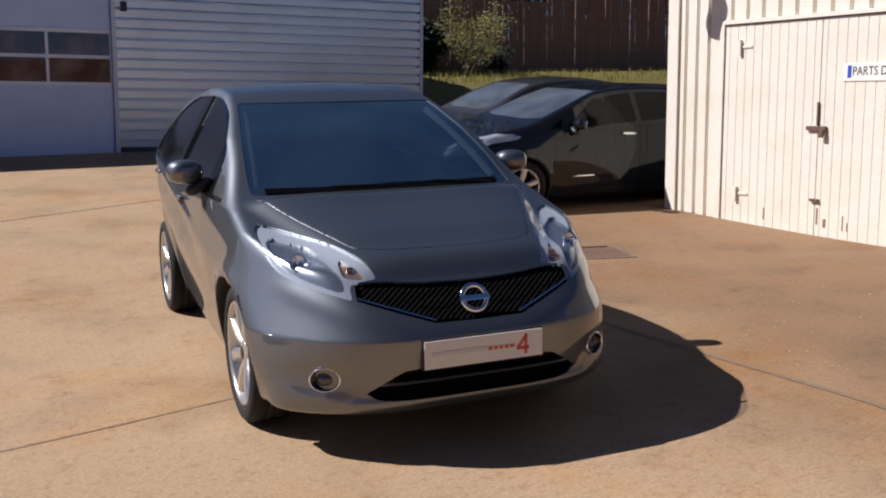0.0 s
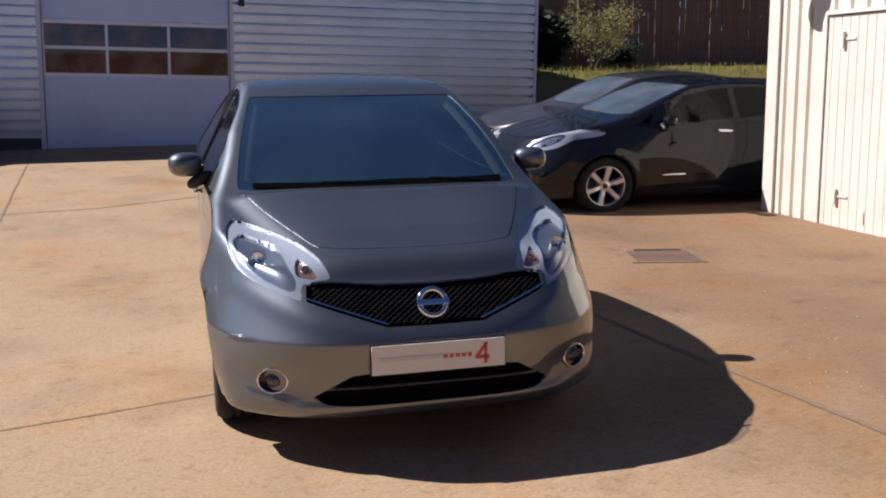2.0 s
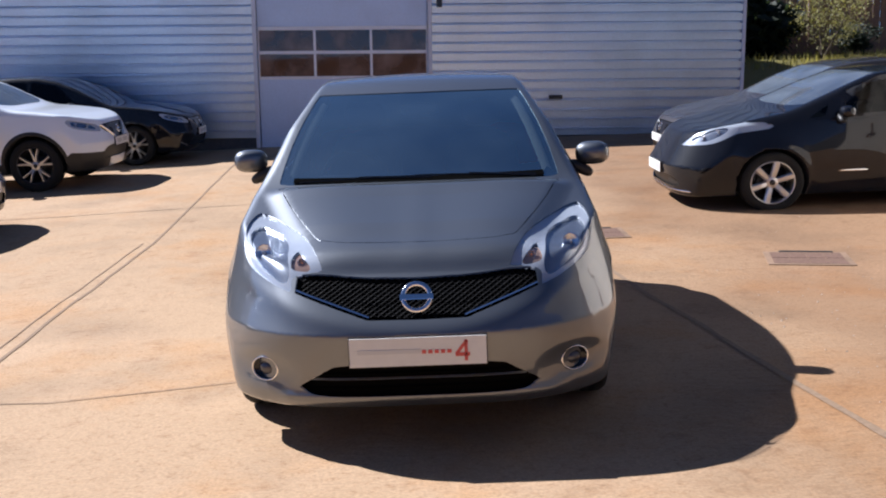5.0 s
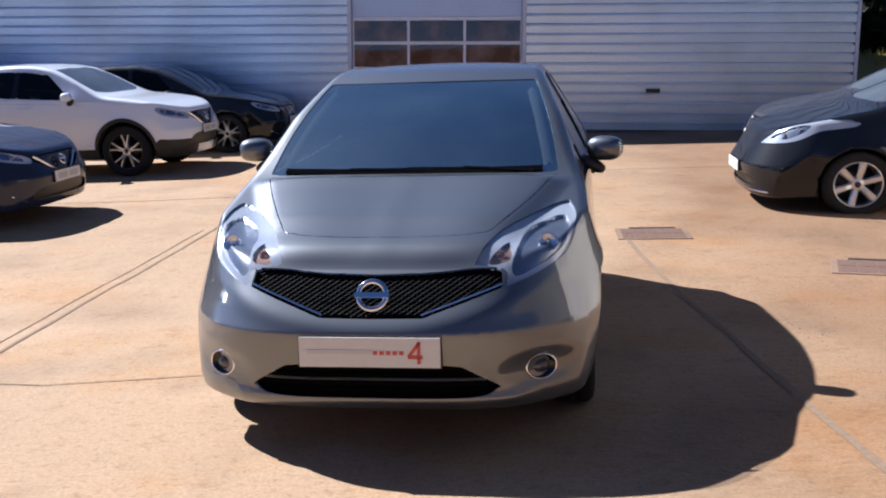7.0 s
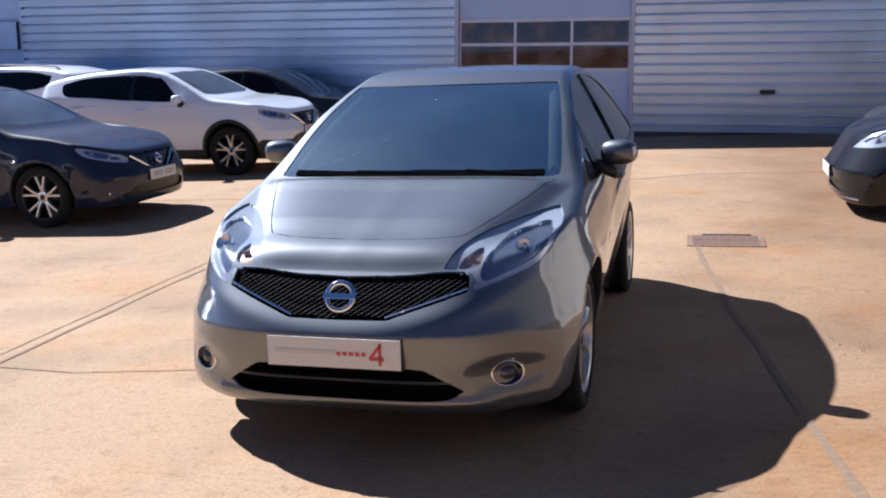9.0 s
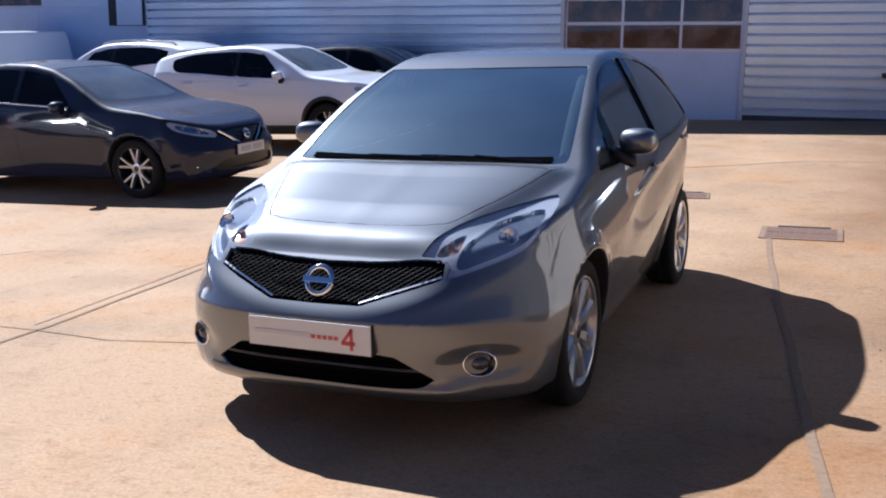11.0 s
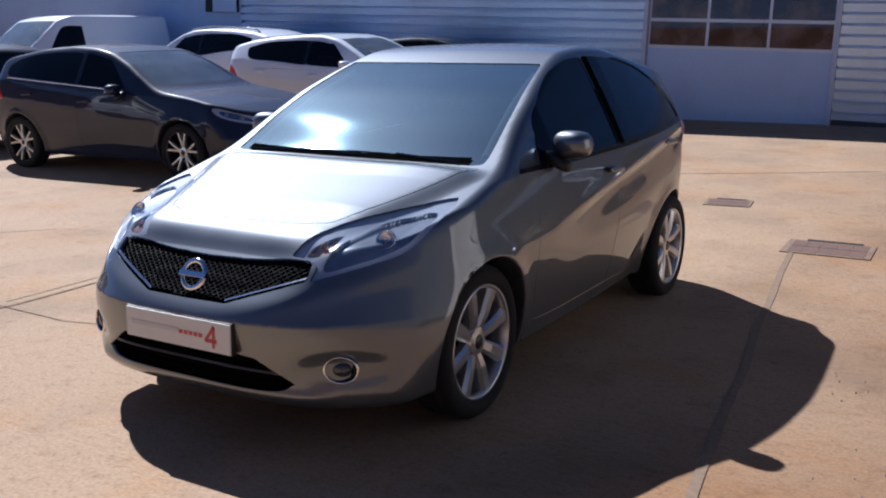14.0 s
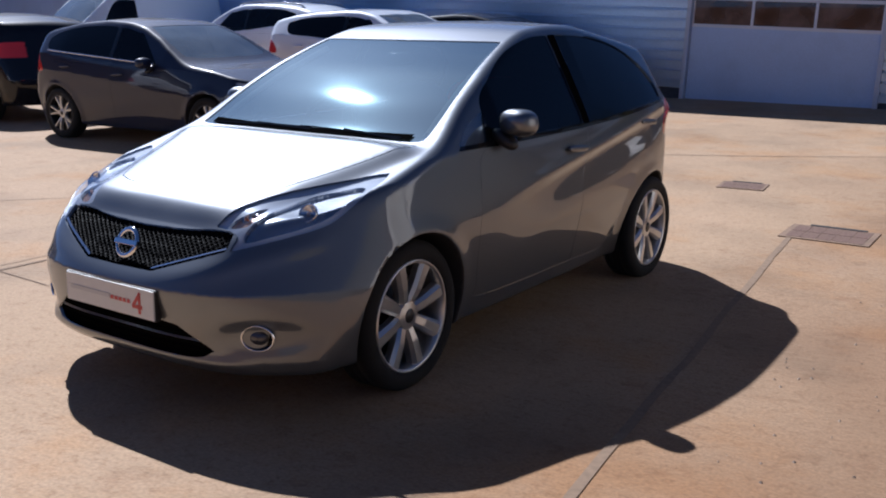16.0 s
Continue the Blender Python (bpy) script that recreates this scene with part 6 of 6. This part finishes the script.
for z in (0.3, 0.95, 1.6):
    slab("rail", 5.1, 36, FENCE_Y + 0.02, FENCE_Y + 0.07, fz + z - 0.04, fz + z + 0.04, M["timber"], fence)
for i in range(13):
    slab("post", 5.2 + 2.4 * i, 5.3 + 2.4 * i, FENCE_Y + 0.07, FENCE_Y + 0.17, fz - 0.2, fz + 1.85, M["timber"], fence)


# plain unseen walls added round the yard to darken reflections and low skylight
for nm, x0, x1, y0, y1 in (("added_wall_east", 10.0, 10.1, -13.9, 8.5), ("added_wall_south", -25.9, 10.1, -14.1, -14.0), ("added_wall_west", -26.1, -26.0, -14.1, 12.9)):
    bm = bmesh.new()
    box_into(bm, x0, x1, y0, y1, -0.6, 4.6 if nm == "added_wall_east" else 3.0)
    tagged(part(nm, bm, M["plinth" if nm == "added_wall_east" else "timber"]), "unseen dark wall added to darken side reflections" if nm == "added_wall_east" else "unseen brown boarded wall added to block low sky light", "wall", kind="structure")


def leafy(name, label, x, y, z, stems, size, count, leaf_size, mat, seed, category="bush", trunk=0.05, squash=1.0):
    """Stems with forking twigs and a loose, uneven crown of small leaves."""
    rnd = random.Random(seed)
    hold = tagged(new(name), label, category)
    hold.matrix_world = Matrix.Translation((x, y, z))
    bm = bmesh.new()
    centres = []
    for s in range(stems):
        a = rnd.uniform(0, 2 * math.pi)
        p, d = Vector((0, 0, -0.1)), Vector((math.cos(a) * rnd.uniform(0.1, 0.55), math.sin(a) * rnd.uniform(0.1, 0.55), 1)).normalized()
        r, ring0 = trunk, None
        for i in range(9):
            u = d.orthogonal().normalized()
            v = d.cross(u)
            ring = [bm.verts.new(p + (u * math.cos(t) + v * math.sin(t)) * r) for t in (2 * math.pi * q / 6 for q in range(6))]
            if ring0:
                for q in range(6):
                    bm.faces.new((ring0[q], ring0[(q + 1) % 6], ring[(q + 1) % 6], ring[q]))
            ring0 = ring
            if i > 2:
                for _ in range(3):
                    o = Vector((rnd.uniform(-1, 1), rnd.uniform(-1, 1), rnd.uniform(-0.5, 0.8))) * size * 0.30
                    centres.append((p + o, rnd.uniform(0.10, 0.24) * size))
            p = p + d * size * squash / 9
            d = (d + Vector((rnd.uniform(-0.3, 0.3), rnd.uniform(-0.3, 0.3), 0.05))).normalized()
            r *= 0.82
    part("trunk", bm, M["bark"], hold, smooth=True)
    vs, fs = [], []
    for i in range(count):
        c, r = centres[rnd.randrange(len(centres))]
        o = Vector((rnd.gauss(0, 1), rnd.gauss(0, 1), rnd.gauss(0, 0.9))) * r * 0.6
        p = c + o
        u = Vector((rnd.uniform(-1, 1), rnd.uniform(-1, 1), rnd.uniform(-0.6, 0.6))).normalized()
        v = u.orthogonal().normalized()
        l = leaf_size * rnd.uniform(0.6, 1.3)
        b = len(vs)
        vs += [p - u * l, p + v * l * 0.45, p + u * l, p - v * l * 0.45 + Vector((0, 0, l * 0.1))]
        fs.append((b, b + 1, b + 2, b + 3))
    obj("crown", vs, fs, mat, hold)
    return hold


leafy("bush", "slender yellow-green bush in front of the timber fence", 9.50, 18.6, bank_z(18.6), 4, 1.35, 3000, 0.034, M["leaf"], 3, trunk=0.03, squash=1.5)
leafy("bush", "low dark shrub at the foot of the fence", 10.5, 19.2, bank_z(19.2), 4, 0.8, 1800, 0.05, M["dark_leaf"], 8, trunk=0.02)
# taller trees to the east are added mostly to darken the car's reflections
for i, (x, y, s) in enumerate(((8.25, 20.0, 1.5), (13.5, 26.5, 7.0), (17.5, 25.5, 9.0), (22.0, 24.5, 8.5), (26.0, 25.0, 9.0), (30.0, 23.5, 9.0), (34.0, 20.0, 9.0))):
    leafy("tree", "dark evergreen tree standing behind the fence" if y > 20 else "dark evergreen by the corner of the workshop", x, y, bank_z(min(y, 33)), 5, s, 7000, 0.17, M["dark_leaf"], 20 + i, "tree", trunk=0.16)
